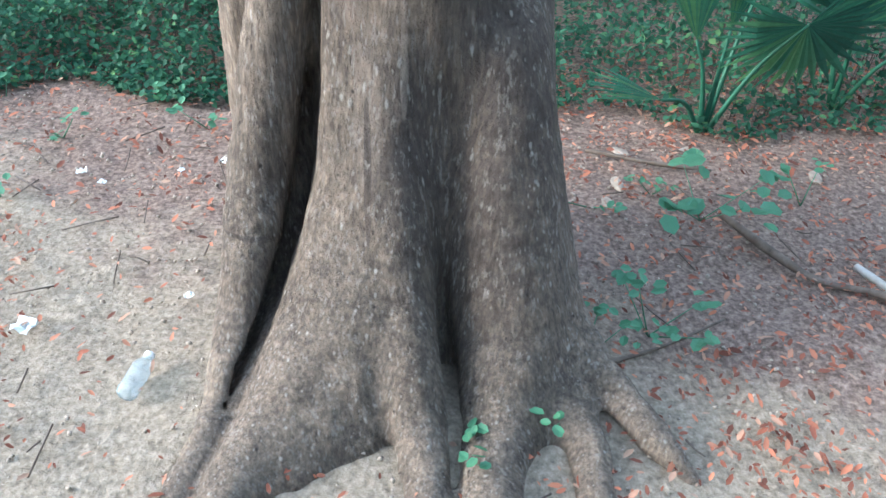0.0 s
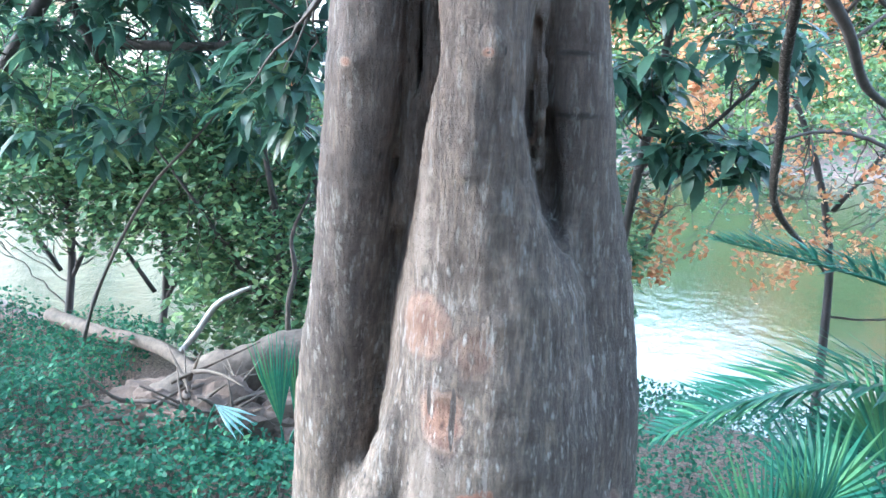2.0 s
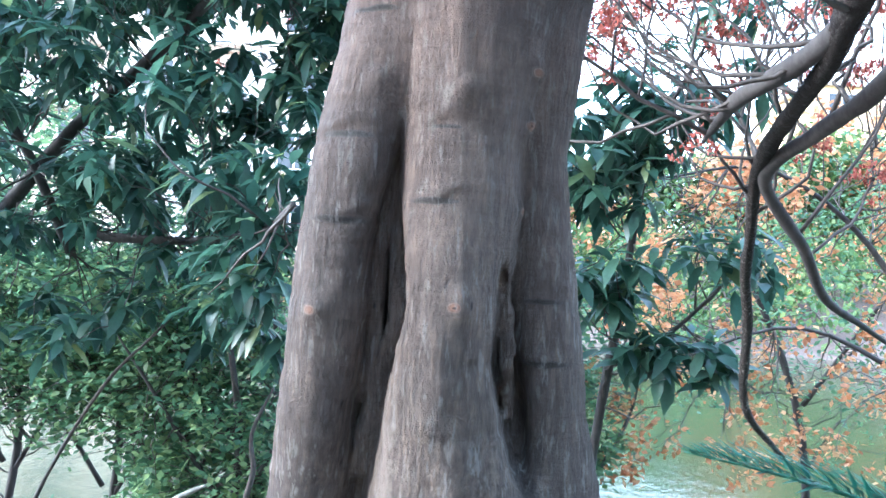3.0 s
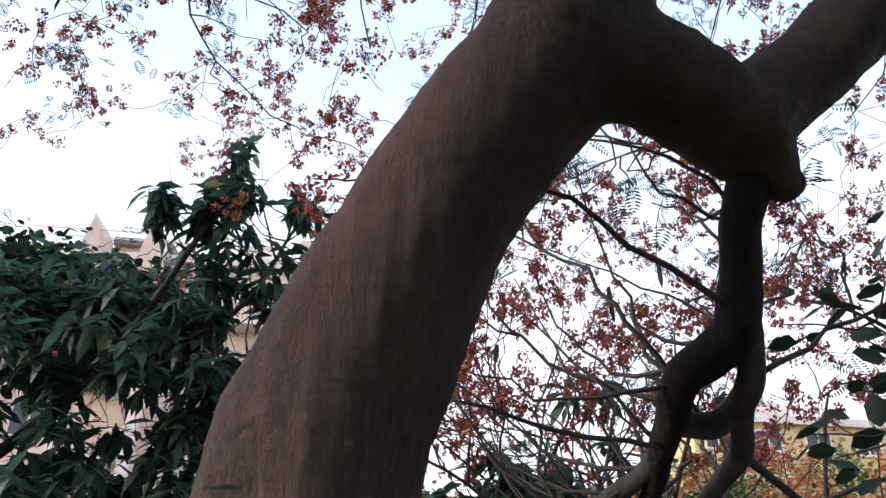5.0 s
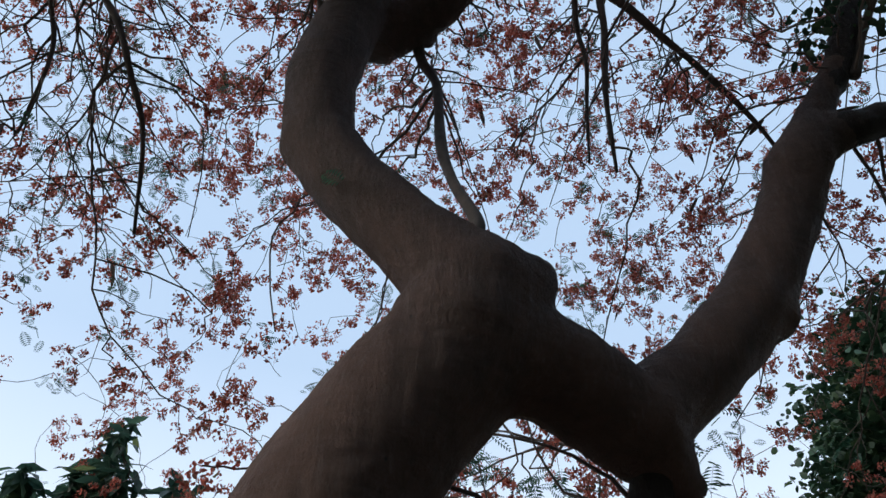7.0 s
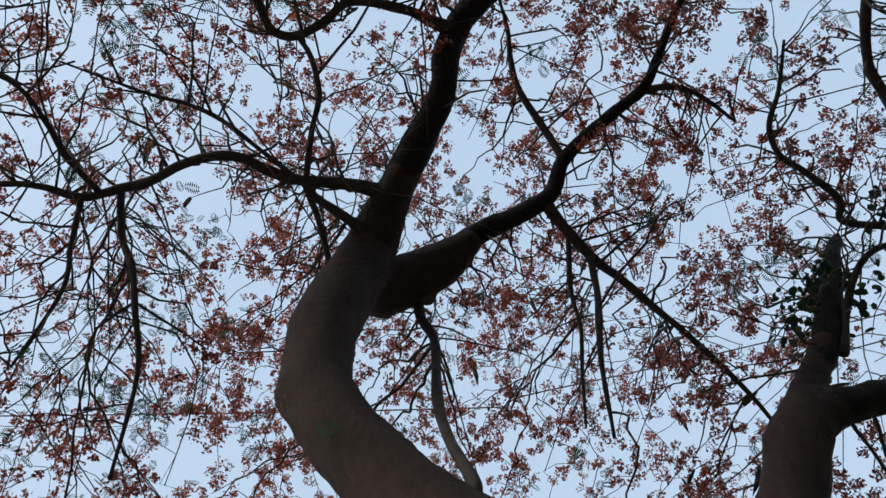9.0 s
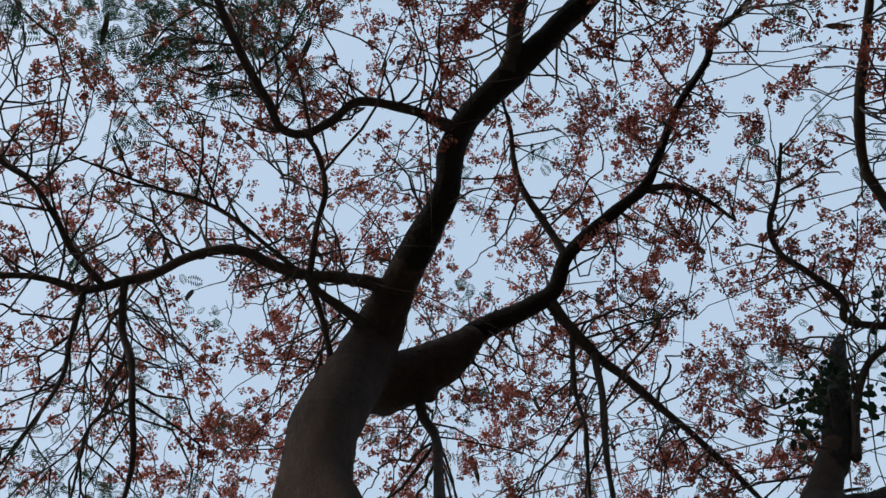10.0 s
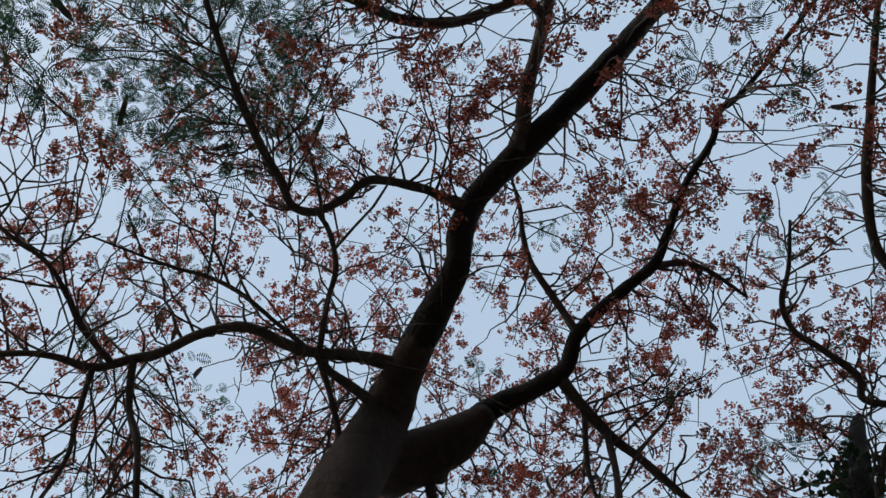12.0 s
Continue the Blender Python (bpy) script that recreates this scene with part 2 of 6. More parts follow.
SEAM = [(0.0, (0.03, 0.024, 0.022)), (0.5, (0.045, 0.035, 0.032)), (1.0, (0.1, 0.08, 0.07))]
PALESKIN = [(0.0, (0.36, 0.3, 0.255)), (0.5, (0.3, 0.24, 0.2)), (1.0, (0.24, 0.19, 0.16))]
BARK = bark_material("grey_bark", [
    ((0.16, 1.36, 0.95), 0.34, (1.45, 0.5, 0.42), DARKPATCH, 0.5), ((-0.05, 1.33, 0.5), 0.12, (1.6, 0.5, 0.4), DARKPATCH, 0.5), ((-0.36, 1.42, 1.3), 0.12, (1.3, 0.5, 0.4), DARKPATCH, 0.5),
    ((-0.16, 1.28, 1.0), 0.075, (1.4, 0.5, 0.4), PALESKIN, 0.6), ((-0.2, 1.3, 1.5), 0.05, (1.5, 0.5, 0.35), PALESKIN, 0.6), ((-0.13, 1.3, 0.62), 0.06, (2.0, 0.5, 0.3), PALESKIN, 0.4),
    ((-0.196, 1.27, 1.345), 0.078, (1, 0.5, 0.95), SALMON, 0.45), ((-0.146, 1.285, 1.19), 0.062, (1.2, 0.5, 0.9), KNOT, 0.72), ((-0.215, 1.28, 1.235), 0.036, (0.7, 0.5, 1.5), PALESKIN, 0.8),
    ((-0.075, 1.29, 1.075), 0.03, (0.8, 0.5, 2.2), SALMON, 0.8), ((-0.1, 1.3, 1.31), 0.05, (1.2, 0.5, 0.9), KNOT, 0.3), ((0.174, 1.42, 0.99), 0.04, (1.2, 0.5, 0.8), KNOT, 0.55),
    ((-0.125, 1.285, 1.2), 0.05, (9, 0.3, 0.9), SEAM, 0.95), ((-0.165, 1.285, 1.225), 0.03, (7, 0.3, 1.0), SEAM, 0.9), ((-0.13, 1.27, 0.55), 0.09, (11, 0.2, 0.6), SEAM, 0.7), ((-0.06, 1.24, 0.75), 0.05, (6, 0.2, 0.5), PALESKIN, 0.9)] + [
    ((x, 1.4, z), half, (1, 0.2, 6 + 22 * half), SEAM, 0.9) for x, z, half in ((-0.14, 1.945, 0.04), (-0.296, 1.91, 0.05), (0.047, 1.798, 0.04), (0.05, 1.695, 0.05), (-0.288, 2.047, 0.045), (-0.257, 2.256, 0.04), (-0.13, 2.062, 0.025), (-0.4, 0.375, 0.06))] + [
    ((x, y, z), 0.013, (1, 0.3, 1.2), KNOT, 0.85) for x, y, z in ((0.005, 1.42, 2.08), (0.009, 1.42, 2.164), (0.008, 1.42, 1.942), (-0.1, 1.33, 1.785), (-0.043, 1.38, 2.332), (-0.33, 1.41, 1.765), (-0.13, 1.24, 0.705))])
# the same bark toned down to near black, a backlit silhouette put into colour
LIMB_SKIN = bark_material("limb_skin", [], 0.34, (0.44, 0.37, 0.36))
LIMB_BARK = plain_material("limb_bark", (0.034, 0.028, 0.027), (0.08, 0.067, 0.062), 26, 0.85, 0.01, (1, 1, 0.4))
TWIG_BARK = plain_material("twig_bark", (0.05, 0.04, 0.036), (0.1, 0.08, 0.07), 40, 0.85, 0.004)
POD = leaf_material("dry_seed_clusters", [(0.0, (0.22, 0.045, 0.035)), (0.35, (0.42, 0.105, 0.075)), (0.7, (0.55, 0.18, 0.13)), (0.9, (0.32, 0.15, 0.11)), (1.0, (0.13, 0.14, 0.09))], 0.5, 0.6)
FEATHER = leaf_material("feathery_leaves", [(0.0, (0.02, 0.07, 0.05)), (0.6, (0.04, 0.12, 0.075)), (1.0, (0.08, 0.16, 0.08))], 0.4, 0.5)
MANGO = leaf_material("dark_glossy_leaves", [(0.0, (0.028, 0.066, 0.05)), (0.6, (0.052, 0.11, 0.076)), (0.92, (0.09, 0.17, 0.11)), (1.0, (0.16, 0.2, 0.08))], 0.5, 0.38, 0.5)
IVY = leaf_material("creeper_leaves", [(0.0, (0.028, 0.085, 0.055)), (0.6, (0.042, 0.125, 0.078)), (0.9, (0.065, 0.18, 0.105)), (1.0, (0.11, 0.22, 0.09))], 0.45, 0.6, 0.15)
DUSKY = leaf_material("dense_dark_leaves", [(0.0, (0.012, 0.035, 0.02)), (0.6, (0.022, 0.055, 0.03)), (1.0, (0.05, 0.09, 0.04))], 0.2, 0.5, 0.35)
BUSH = leaf_material("light_shrub_leaves", [(0.0, (0.07, 0.14, 0.08)), (0.5, (0.125, 0.23, 0.12)), (1.0, (0.24, 0.32, 0.145))], 0.55, 0.5)
SPROUT = leaf_material("seedling_leaves", [(0.0, (0.06, 0.17, 0.1)), (1.0, (0.1, 0.26, 0.15))], 0.35, 0.5, 0.3)
PALM = leaf_material("palm_blades", [(0.0, (0.018, 0.075, 0.055)), (0.7, (0.035, 0.135, 0.085)), (1.0, (0.1, 0.22, 0.09))], 0.3, 0.45, 0.3)
DRY = leaf_material("dry_orange_leaves", [(0.0, (0.09, 0.035, 0.025)), (0.4, (0.24, 0.085, 0.055)), (0.75, (0.42, 0.165, 0.1)), (1.0, (0.32, 0.22, 0.165))], 0.15, 0.75, 0.2)
BLOOM = leaf_material("orange_foliage", [(0.0, (0.42, 0.17, 0.08)), (0.5, (0.6, 0.27, 0.12)), (1.0, (0.68, 0.42, 0.22))], 0.4, 0.6)
FARLEAF = leaf_material("far_bank_leaves", [(0.0, (0.05, 0.1, 0.035)), (0.6, (0.11, 0.17, 0.05)), (1.0, (0.22, 0.26, 0.09))], 0.35, 0.6)
SOIL = ground_material()
WATER = water_material()
DEADWOOD = plain_material("weathered_wood", (0.055, 0.04, 0.032), (0.155, 0.118, 0.094), 22, 0.9, 0.012, (1, 1, 1))
CLAY = plain_material("bank_clay", (0.05, 0.033, 0.026), (0.155, 0.105, 0.08), 18, 0.95, 0.02)
PALEWOOD = plain_material("bleached_wood", (0.24, 0.22, 0.2), (0.42, 0.4, 0.38), 24, 0.8, 0.006)
STONE = plain_material("pale_stone", (0.2, 0.165, 0.135), (0.42, 0.35, 0.29), 30, 0.9, 0.006)

# dark green of the screen added out of view to cut frontal light
SHADE_SCREEN = plain_material("thicket", (0.02, 0.04, 0.02), (0.06, 0.1, 0.045), 6, 0.8, 0.1)

# ---- mesh tools ----


def smooth_mesh(name, verts, faces, mat, smooth=True):
    me = bpy.data.meshes.new(name)
    me.from_pydata(verts.tolist() if isinstance(verts, np.ndarray) else verts, [], faces.tolist() if isinstance(faces, np.ndarray) else faces)
    me.materials.append(mat)
    if smooth:
        me.polygons.foreach_set("use_smooth", np.ones(len(me.polygons), bool))
    me.update()
    return me


def part(name, me, parent, label="", kind=""):
    ob = new(name, me)
    ob.parent = parent
    return tagged(ob, label, "", "", kind)


def thing(name, place, label, category, group="", kind=""):
    ob = new(name)
    ob.empty_display_size = 0.1
    ob.location = place
    return tagged(ob, label, category, group, kind)


def hung(name, me, parent, label="", kind=""):
    """A part whose mesh is given in world places, under a parent that stands elsewhere."""
    ob = part(name, me, parent, label, kind)
    ob.matrix_parent_inverse = Matrix.Translation(parent.location).inverted()
    return ob


def hash3(i, j, k):
    n = (i * 374761393 + j * 668265263 + k * 1274126177) & 0xFFFFFFFF
    n = ((n ^ (n >> 13)) * 1103515245) & 0xFFFFFFFF
    return ((n ^ (n >> 16)) & 0xFFFF) / 65535.0


def vnoise(p):
    """Value noise from -1 to 1 at many places."""
    q = np.floor(p).astype(np.int64)
    u = p - q
    u = u * u * (3 - 2 * u)
    out = 0
    for a in (0, 1):
        for b in (0, 1):
            for c in (0, 1):
                w = np.where(a, u[:, 0], 1 - u[:, 0]) * np.where(b, u[:, 1], 1 - u[:, 1]) * np.where(c, u[:, 2], 1 - u[:, 2])
                out = out + w * hash3(q[:, 0] + a, q[:, 1] + b, q[:, 2] + c)
    return out * 2 - 1


def spline(pts, per=5):
    """A smooth line through points of any number of columns."""
    p = np.array(pts, float)
    p = np.vstack([2 * p[0] - p[1], p, 2 * p[-1] - p[-2]])
    out = []
    for i in range(1, len(p) - 2):
        t = np.linspace(0, 1, per, endpoint=False)[:, None]
        out.append(0.5 * (2 * p[i] + (p[i + 1] - p[i - 1]) * t + (2 * p[i - 1] - 5 * p[i] + 4 * p[i + 1] - p[i + 2]) * t**2 + (3 * p[i] - p[i - 1] - 3 * p[i + 1] + p[i + 2]) * t**3))
    out.append(p[-2:-1])
    return np.vstack(out)


def tube(path, sides=8, rough=0.0):
    """Verts and quads of a round limb along rows of x, y, z, radius."""
    c, r = path[:, :3], path[:, 3]
    d = np.gradient(c, axis=0)
    d /= np.linalg.norm(d, axis=1)[:, None] + 1e-9
    ref = np.array([0.31, 0.85, 0.42])
    a = np.cross(d, ref)
    a /= np.linalg.norm(a, axis=1)[:, None] + 1e-9
    b = np.cross(d, a)
    th = np.linspace(0, 2 * np.pi, sides, endpoint=False)
    ring = a[:, None] * np.cos(th)[None, :, None] + b[:, None] * np.sin(th)[None, :, None]
    v = (c[:, None] + ring * r[:, None, None]).reshape(-1, 3)
    if rough:
        rr = np.repeat(r, sides)
        v = v + ring.reshape(-1, 3) * (rr * rough * vnoise(v * 14 + 5))[:, None]
    n = len(c)
    i, j = np.meshgrid(np.arange(n - 1), np.arange(sides), indexing="ij")
    k = (j + 1) % sides
    f = np.stack([i * sides + j, i * sides + k, (i + 1) * sides + k, (i + 1) * sides + j], -1).reshape(-1, 4)
    caps = [list(range(sides))[::-1], list(range((n - 1) * sides, n * sides))]
    return v, f, caps


def tubes_mesh(name, paths, mat, sides=5, rough=0.0):
    vs, fs, base = [], [], 0
    for p in paths:
        v, f, caps = tube(p, sides, rough)
        vs.append(v)
        fs += (f + base).tolist() + [[q + base for q in c] for c in caps]
        base += len(v)
    return smooth_mesh(name, np.vstack(vs), fs, mat)


def turns(n, rng, tilt=1.0):
    """Random turning matrices; tilt below 1 keeps them nearer to upright."""
    az, el, ro = rng.uniform(0, 2 * np.pi, n), rng.normal(0, tilt, n), rng.normal(0, tilt, n)
    return euler_many(el, ro, az)


def euler_many(rx, ry, rz):
    z = np.zeros_like(rx)
    o = z + 1
    cx, sx, cy, sy, cz, sz = np.cos(rx), np.sin(rx), np.cos(ry), np.sin(ry), np.cos(rz), np.sin(rz)
    x = np.stack([np.stack([o, z, z], -1), np.stack([z, cx, -sx], -1), np.stack([z, sx, cx], -1)], -2)
    y = np.stack([np.stack([cy, z, sy], -1), np.stack([z, o, z], -1), np.stack([-sy, z, cy], -1)], -2)
    w = np.stack([np.stack([cz, -sz, z], -1), np.stack([sz, cz, z], -1), np.stack([z, z, o], -1)], -2)
    return w @ y @ x


def scatter(name, leaf, places, rot, size, mat, smooth=False):
    """One mesh of many copies of a small leaf (verts, faces), each placed, turned and sized."""
    v, f = np.array(leaf[0], float), leaf[1]
    n, m = len(places), len(v)
    size = np.asarray(size, float)
    if size.ndim == 1:
        size = size[:, None]
    w = np.einsum("nij,nmj->nmi", rot, v[None] * size[:, None, :]) + places[:, None]
    fs = []
    off = (np.arange(n) * m)[:, None]
    for face in f:
        fs.append(off + np.array(face)[None])
    me = bpy.data.meshes.new(name)
    counts = [len(x) for x in f]
    loops = np.concatenate([x for x in fs], axis=1).reshape(-1) if len(set(counts)) >= 1 else None
    tot = np.tile(np.array(counts), n)
    me.vertices.add(n * m)
    me.vertices.foreach_set("co", w.reshape(-1).astype(np.float32))
    me.loops.add(len(loops))
    me.loops.foreach_set("vertex_index", loops.astype(np.int32))
    me.polygons.add(len(tot))
    me.polygons.foreach_set("loop_start", np.concatenate([[0], np.cumsum(tot)[:-1]]).astype(np.int32))
    me.materials.append(mat)
    me.update(calc_edges=True)
    if smooth:
        me.polygons.foreach_set("use_smooth", np.ones(len(me.polygons), bool))
    return me


# small leaves: verts and faces, about 1 long along +x
ROUND_LEAF = ([(0, 0, 0), (0.3, 0.34, 0.07), (0.75, 0.3, 0.05), (1, 0, 0), (0.75, -0.3, 0.05), (0.3, -0.34, 0.07), (0.5, 0, -0.03)],
              [(0, 6, 1), (1, 6, 2), (2, 6, 3), (3, 6, 4), (4, 6, 5), (5, 6, 0)])
CHIP_LEAF = ([(0, 0, 0), (0.5, 0.3, 0.06), (1, 0, 0.02), (0.5, -0.3, 0.06)], [(0, 2, 1), (0, 3, 2)])
HEART_LEAF = ([(0, 0, 0), (0.12, 0.3, 0.07), (0.55, 0.32, 0.05), (1, 0, -0.06), (0.55, -0.32, 0.05), (0.12, -0.3, 0.07)], [(0, 3, 2, 1), (0, 5, 4, 3)])
LEAFLET = ([(0, 0, 0), (0.3, 0.2, 0.06), (0.75, 0.15, 0.04), (1, 0.02, 0.0), (0.7, -0.17, 0.05), (0.28, -0.18, 0.03)], [(0, 5, 4, 3), (0, 3, 2, 1)])
LONG_LEAF = ([(0, 0, 0), (0.22, 0.12, 0.04), (0.22, -0.12, 0.04), (0.22, 0, 0.0), (0.6, 0.16, -0.03), (0.6, -0.16, -0.03), (0.6, 0, -0.06), (1, 0, -0.24)],
             [(0, 3, 1), (0, 2, 3), (1, 3, 6, 4), (3, 2, 5, 6), (4, 6, 7), (6, 5, 7)])


def feather_leaf(pairs=11):
    """A twice-divided feathery leaf, 1 long: a midrib with narrow side blades."""
    v, f = [(0, 0.006, 0), (1, 0.003, -0.12), (1, -0.003, -0.12), (0, -0.006, 0)], [(0, 3, 2, 1)]
    for i in range(pairs):
        x = 0.16 + 0.8 * i / pairs
        ln = 0.34 * math.sin(math.pi * (0.22 + 0.7 * i / pairs))
        for s in (1, -1):
            b = len(v)
            z = -0.12 * x * x
            v += [(x, 0, z), (x + 0.12 * ln + 0.042, s * ln * 0.5, z + 0.02), (x + 0.3 * ln, s * ln, z - 0.03), (x + 0.12 * ln - 0.036, s * ln * 0.5, z + 0.02)]
            f.append((b, b + 1, b + 2, b + 3) if s < 0 else (b, b + 3, b + 2, b + 1))
    return v, f


def surface_net(F, origin, h):
    """Verts and quads of the surface F = 0 in a grid of distances."""
    s = F < 0
    nx, ny, nz = (k - 1 for k in F.shape)
    cnt = np.zeros((nx, ny, nz), np.int8)
    corners = [(a, b, c) for a in (0, 1) for b in (0, 1) for c in (0, 1)]
    for a, b, c in corners:
        cnt += s[a:a + nx, b:b + ny, c:c + nz]
    cell = np.argwhere((cnt > 0) & (cnt < 8))
    val = np.stack([F[cell[:, 0] + a, cell[:, 1] + b, cell[:, 2] + c] for a, b, c in corners], 1)
    acc, num = np.zeros((len(cell), 3)), np.zeros(len(cell))
    for i, ci in enumerate(corners):
        for j, cj in enumerate(corners):
            if j > i and sum(abs(p - q) for p, q in zip(ci, cj)) == 1:
                va, vb = val[:, i], val[:, j]
                on = (va < 0) != (vb < 0)
                t = np.where(on, va / np.where(on, va - vb, 1), 0)
                p = np.array(ci) + t[:, None] * (np.array(cj) - np.array(ci))
                acc += p * on[:, None]
                num += on
    verts = (cell + acc / num[:, None]) * h + origin
    idx = np.full((nx, ny, nz), -1, np.int64)
    idx[tuple(cell.T)] = np.arange(len(cell))
    faces = []
    for ax in range(3):
        u, w = [k for k in range(3) if k != ax]
        lo, hi = [slice(1, -1)] * 3, [slice(1, -1)] * 3
        lo[ax], hi[ax] = slice(0, -1), slice(1, None)
        e = np.argwhere(s[tuple(lo)] != s[tuple(hi)])
        e[:, u] += 1
        e[:, w] += 1
        inside = s[tuple(e.T)]
        quad = []
        for du, dw in ((-1, -1), (0, -1), (0, 0), (-1, 0)):
            q = e.copy()
            q[:, u] += du
            q[:, w] += dw
            quad.append(idx[tuple(q.T)])
        quad = np.stack(quad, 1)
        flip = inside if ax != 1 else ~inside
        quad = np.where(flip[:, None], quad, quad[:, ::-1])
        faces.append(quad[(quad >= 0).all(1)])
    return verts, np.vstack(faces)


def vertex_normals(v, f):
    n = np.zeros_like(v)
    fn = np.cross(v[f[:, 2]] - v[f[:, 0]], v[f[:, 3]] - v[f[:, 1]])
    for k in range(4):
        np.add.at(n, f[:, k], fn)
    return n / (np.linalg.norm(n, axis=1)[:, None] + 1e-12)


def blended(stems, lo, hi, h, k_of_z):
    """The grid of distances to tapered stems that run together softly."""
    axes = [np.arange(a, b, h, dtype=np.float32) for a, b in zip(lo, hi)]
    F = np.full([len(a) for a in axes], 0.5, np.float32)
    for soft, stem in stems:
        p = np.array(stem, np.float32)
        rad = p[:, 3].max() + 0.22
        sl = [slice(max(0, int((p[:, k].min() - rad - lo[k]) / h)), max(1, int((p[:, k].max() + rad - lo[k]) / h) + 2)) for k in range(3)]
        X, Y, Z = np.meshgrid(*[a[q] for a, q in zip(axes, sl)], indexing="ij")
        if X.size == 0:
            continue
        D = np.full(X.shape, 9.0, np.float32)
        for a, b in zip(p, p[1:]):
            d = b[:3] - a[:3]
            t = np.clip(((X - a[0]) * d[0] + (Y - a[1]) * d[1] + (Z - a[2]) * d[2]) / (d @ d + 1e-9), 0, 1)
            D = np.minimum(D, np.sqrt((X - a[0] - t * d[0]) ** 2 + (Y - a[1] - t * d[1]) ** 2 + (Z - a[2] - t * d[2]) ** 2) - a[3] - t * (b[3] - a[3]))
        k = k_of_z(soft, Z)
        G = F[tuple(sl)]
        e = np.clip(0.5 + 0.5 * (D - G) / k, 0, 1)
        F[tuple(sl)] = D * (1 - e) + G * e - k * e * (1 - e)
    return F

# ---- ground and water ----


def bank_line(x):
    return 6.5 - 0.3 * x + 0.35 * np.sin(0.9 * x + 0.6) - 0.012 * x * x * (x > 3)


def ease(a, b, v):
    t = np.clip((v - a) / (b - a), 0, 1)
    return t * t * (3 - 2 * t)


def height(x, y):
    """The ground's height: a near-level terrace, a bank down to the river, and the far bank."""
    z = -0.03 * np.clip(y - 1.2, 0, 3) - 0.02 * np.clip(x, -3, 3) * ease(-2.0, 0.6, y)
    z = z + 0.05 * np.exp(-(((x + 0.1) / 0.48) ** 2 + ((y - 1.25) / 0.45) ** 2))
    s = y - bank_line(x)
    z = z - 0.95 * ease(-2.2, 0.35, s)
    z = z - 1.0 * ease(0.3, 4, s)
    z = z + 4.4 * ease(30, 38, y + 0.1 * x) + 2.5 * ease(38, 60, y)
    return z


def build_ground():
    def spread(a, b, fine, lo, hi):
        mid = list(np.arange(a, b, fine))
        g, out = fine, []
        v = a
        while v > lo:
            g *= 1.18
            v -= g
            out.append(v)
        up, g, v = [], fine, mid[-1]
        while v < hi:
            g *= 1.18
            v += g
            up.append(v)
        return np.array(out[::-1] + mid + up)

    xs, ys = spread(-2.6, 2.6, 0.035, -900, 900), spread(0.2, 3.6, 0.035, -900, 900)
    X, Y = np.meshgrid(xs, ys, indexing="ij")
    p = np.stack([X.ravel(), Y.ravel(), np.zeros(X.size)], 1)
    Z = height(X, Y).ravel()
    near = np.exp(-((np.hypot(p[:, 0], p[:, 1] - 1.5) / 5) ** 2))
    Z += near * (0.012 * vnoise(p * 3.1) + 0.008 * vnoise(p * 9) + 0.004 * vnoise(p * 23))
    n, m = X.shape
    i, j = np.meshgrid(np.arange(n - 1), np.arange(m - 1), indexing="ij")
    f = np.stack([i * m + j, (i + 1) * m + j, (i + 1) * m + j + 1, i * m + j + 1], -1).reshape(-1, 4)
    ob = new("ground", smooth_mesh("ground", np.column_stack([p[:, :2], Z]), f, SOIL))
    tagged(ob, "sandy soil ground strewn with dry leaf litter, sloping to a river", "ground", "", "structure")


def build_water():
    bm = bmesh.new()
    bmesh.ops.create_grid(bm, x_segments=40, y_segments=20, size=1)
    for v in bm.verts:
        v.co = (v.co.x * 400, 26 + v.co.y * 24, -0.8)
    me = bpy.data.meshes.new("water")
    bm.to_mesh(me)
    me.materials.append(WATER)
    tagged(new("water", me), "still river water mirroring the bright sky", "river", "", "structure")


def build_backdrop():
    """Closes the place behind and beside the camera with an unseen added light-blocking screen."""
    pts = spline([(-16, -4, 0, 0), (-11, -8.5, 0, 0), (-3, -10, 0, 0), (5, -9.5, 0, 0), (11, -6.5, 0, 0), (14, 0, 0, 0), (17, 6, 0, 0)], 12)[:, :2]
    rows = np.linspace(-0.6, 1, 26)
    v = np.array([(x, y, 9.5 * u) for x, y in pts for u in rows])
    v[:, 2] += np.where(v[:, 2] > 0, 1, 0) * 1.6 * vnoise(v * (0.5, 0.5, 0)) * v[:, 2] / 9.5
    lump = 0.9 * vnoise(v * 0.7) + 0.4 * vnoise(v * 2.1)
    v[:, :2] *= (1 + lump / np.linalg.norm(v[:, :2], axis=1))[:, None]
    m = len(rows)
    f = [(i * m + j, (i + 1) * m + j, (i + 1) * m + j + 1, i * m + j + 1) for i in range(len(pts) - 1) for j in range(m - 1)]
    tagged(new("backdrop", smooth_mesh("backdrop", v, f, SHADE_SCREEN, False)), "unseen dark green screen added behind the camera to block light", "thicket", "", "structure")


build_ground()
build_water()
build_backdrop()

# ---- the large tree ----
TREE = thing("flame_tree", (-0.05, 1.5, 0.0), "tall forked tree with fluted grey trunk and red-brown seed clusters", "tree")

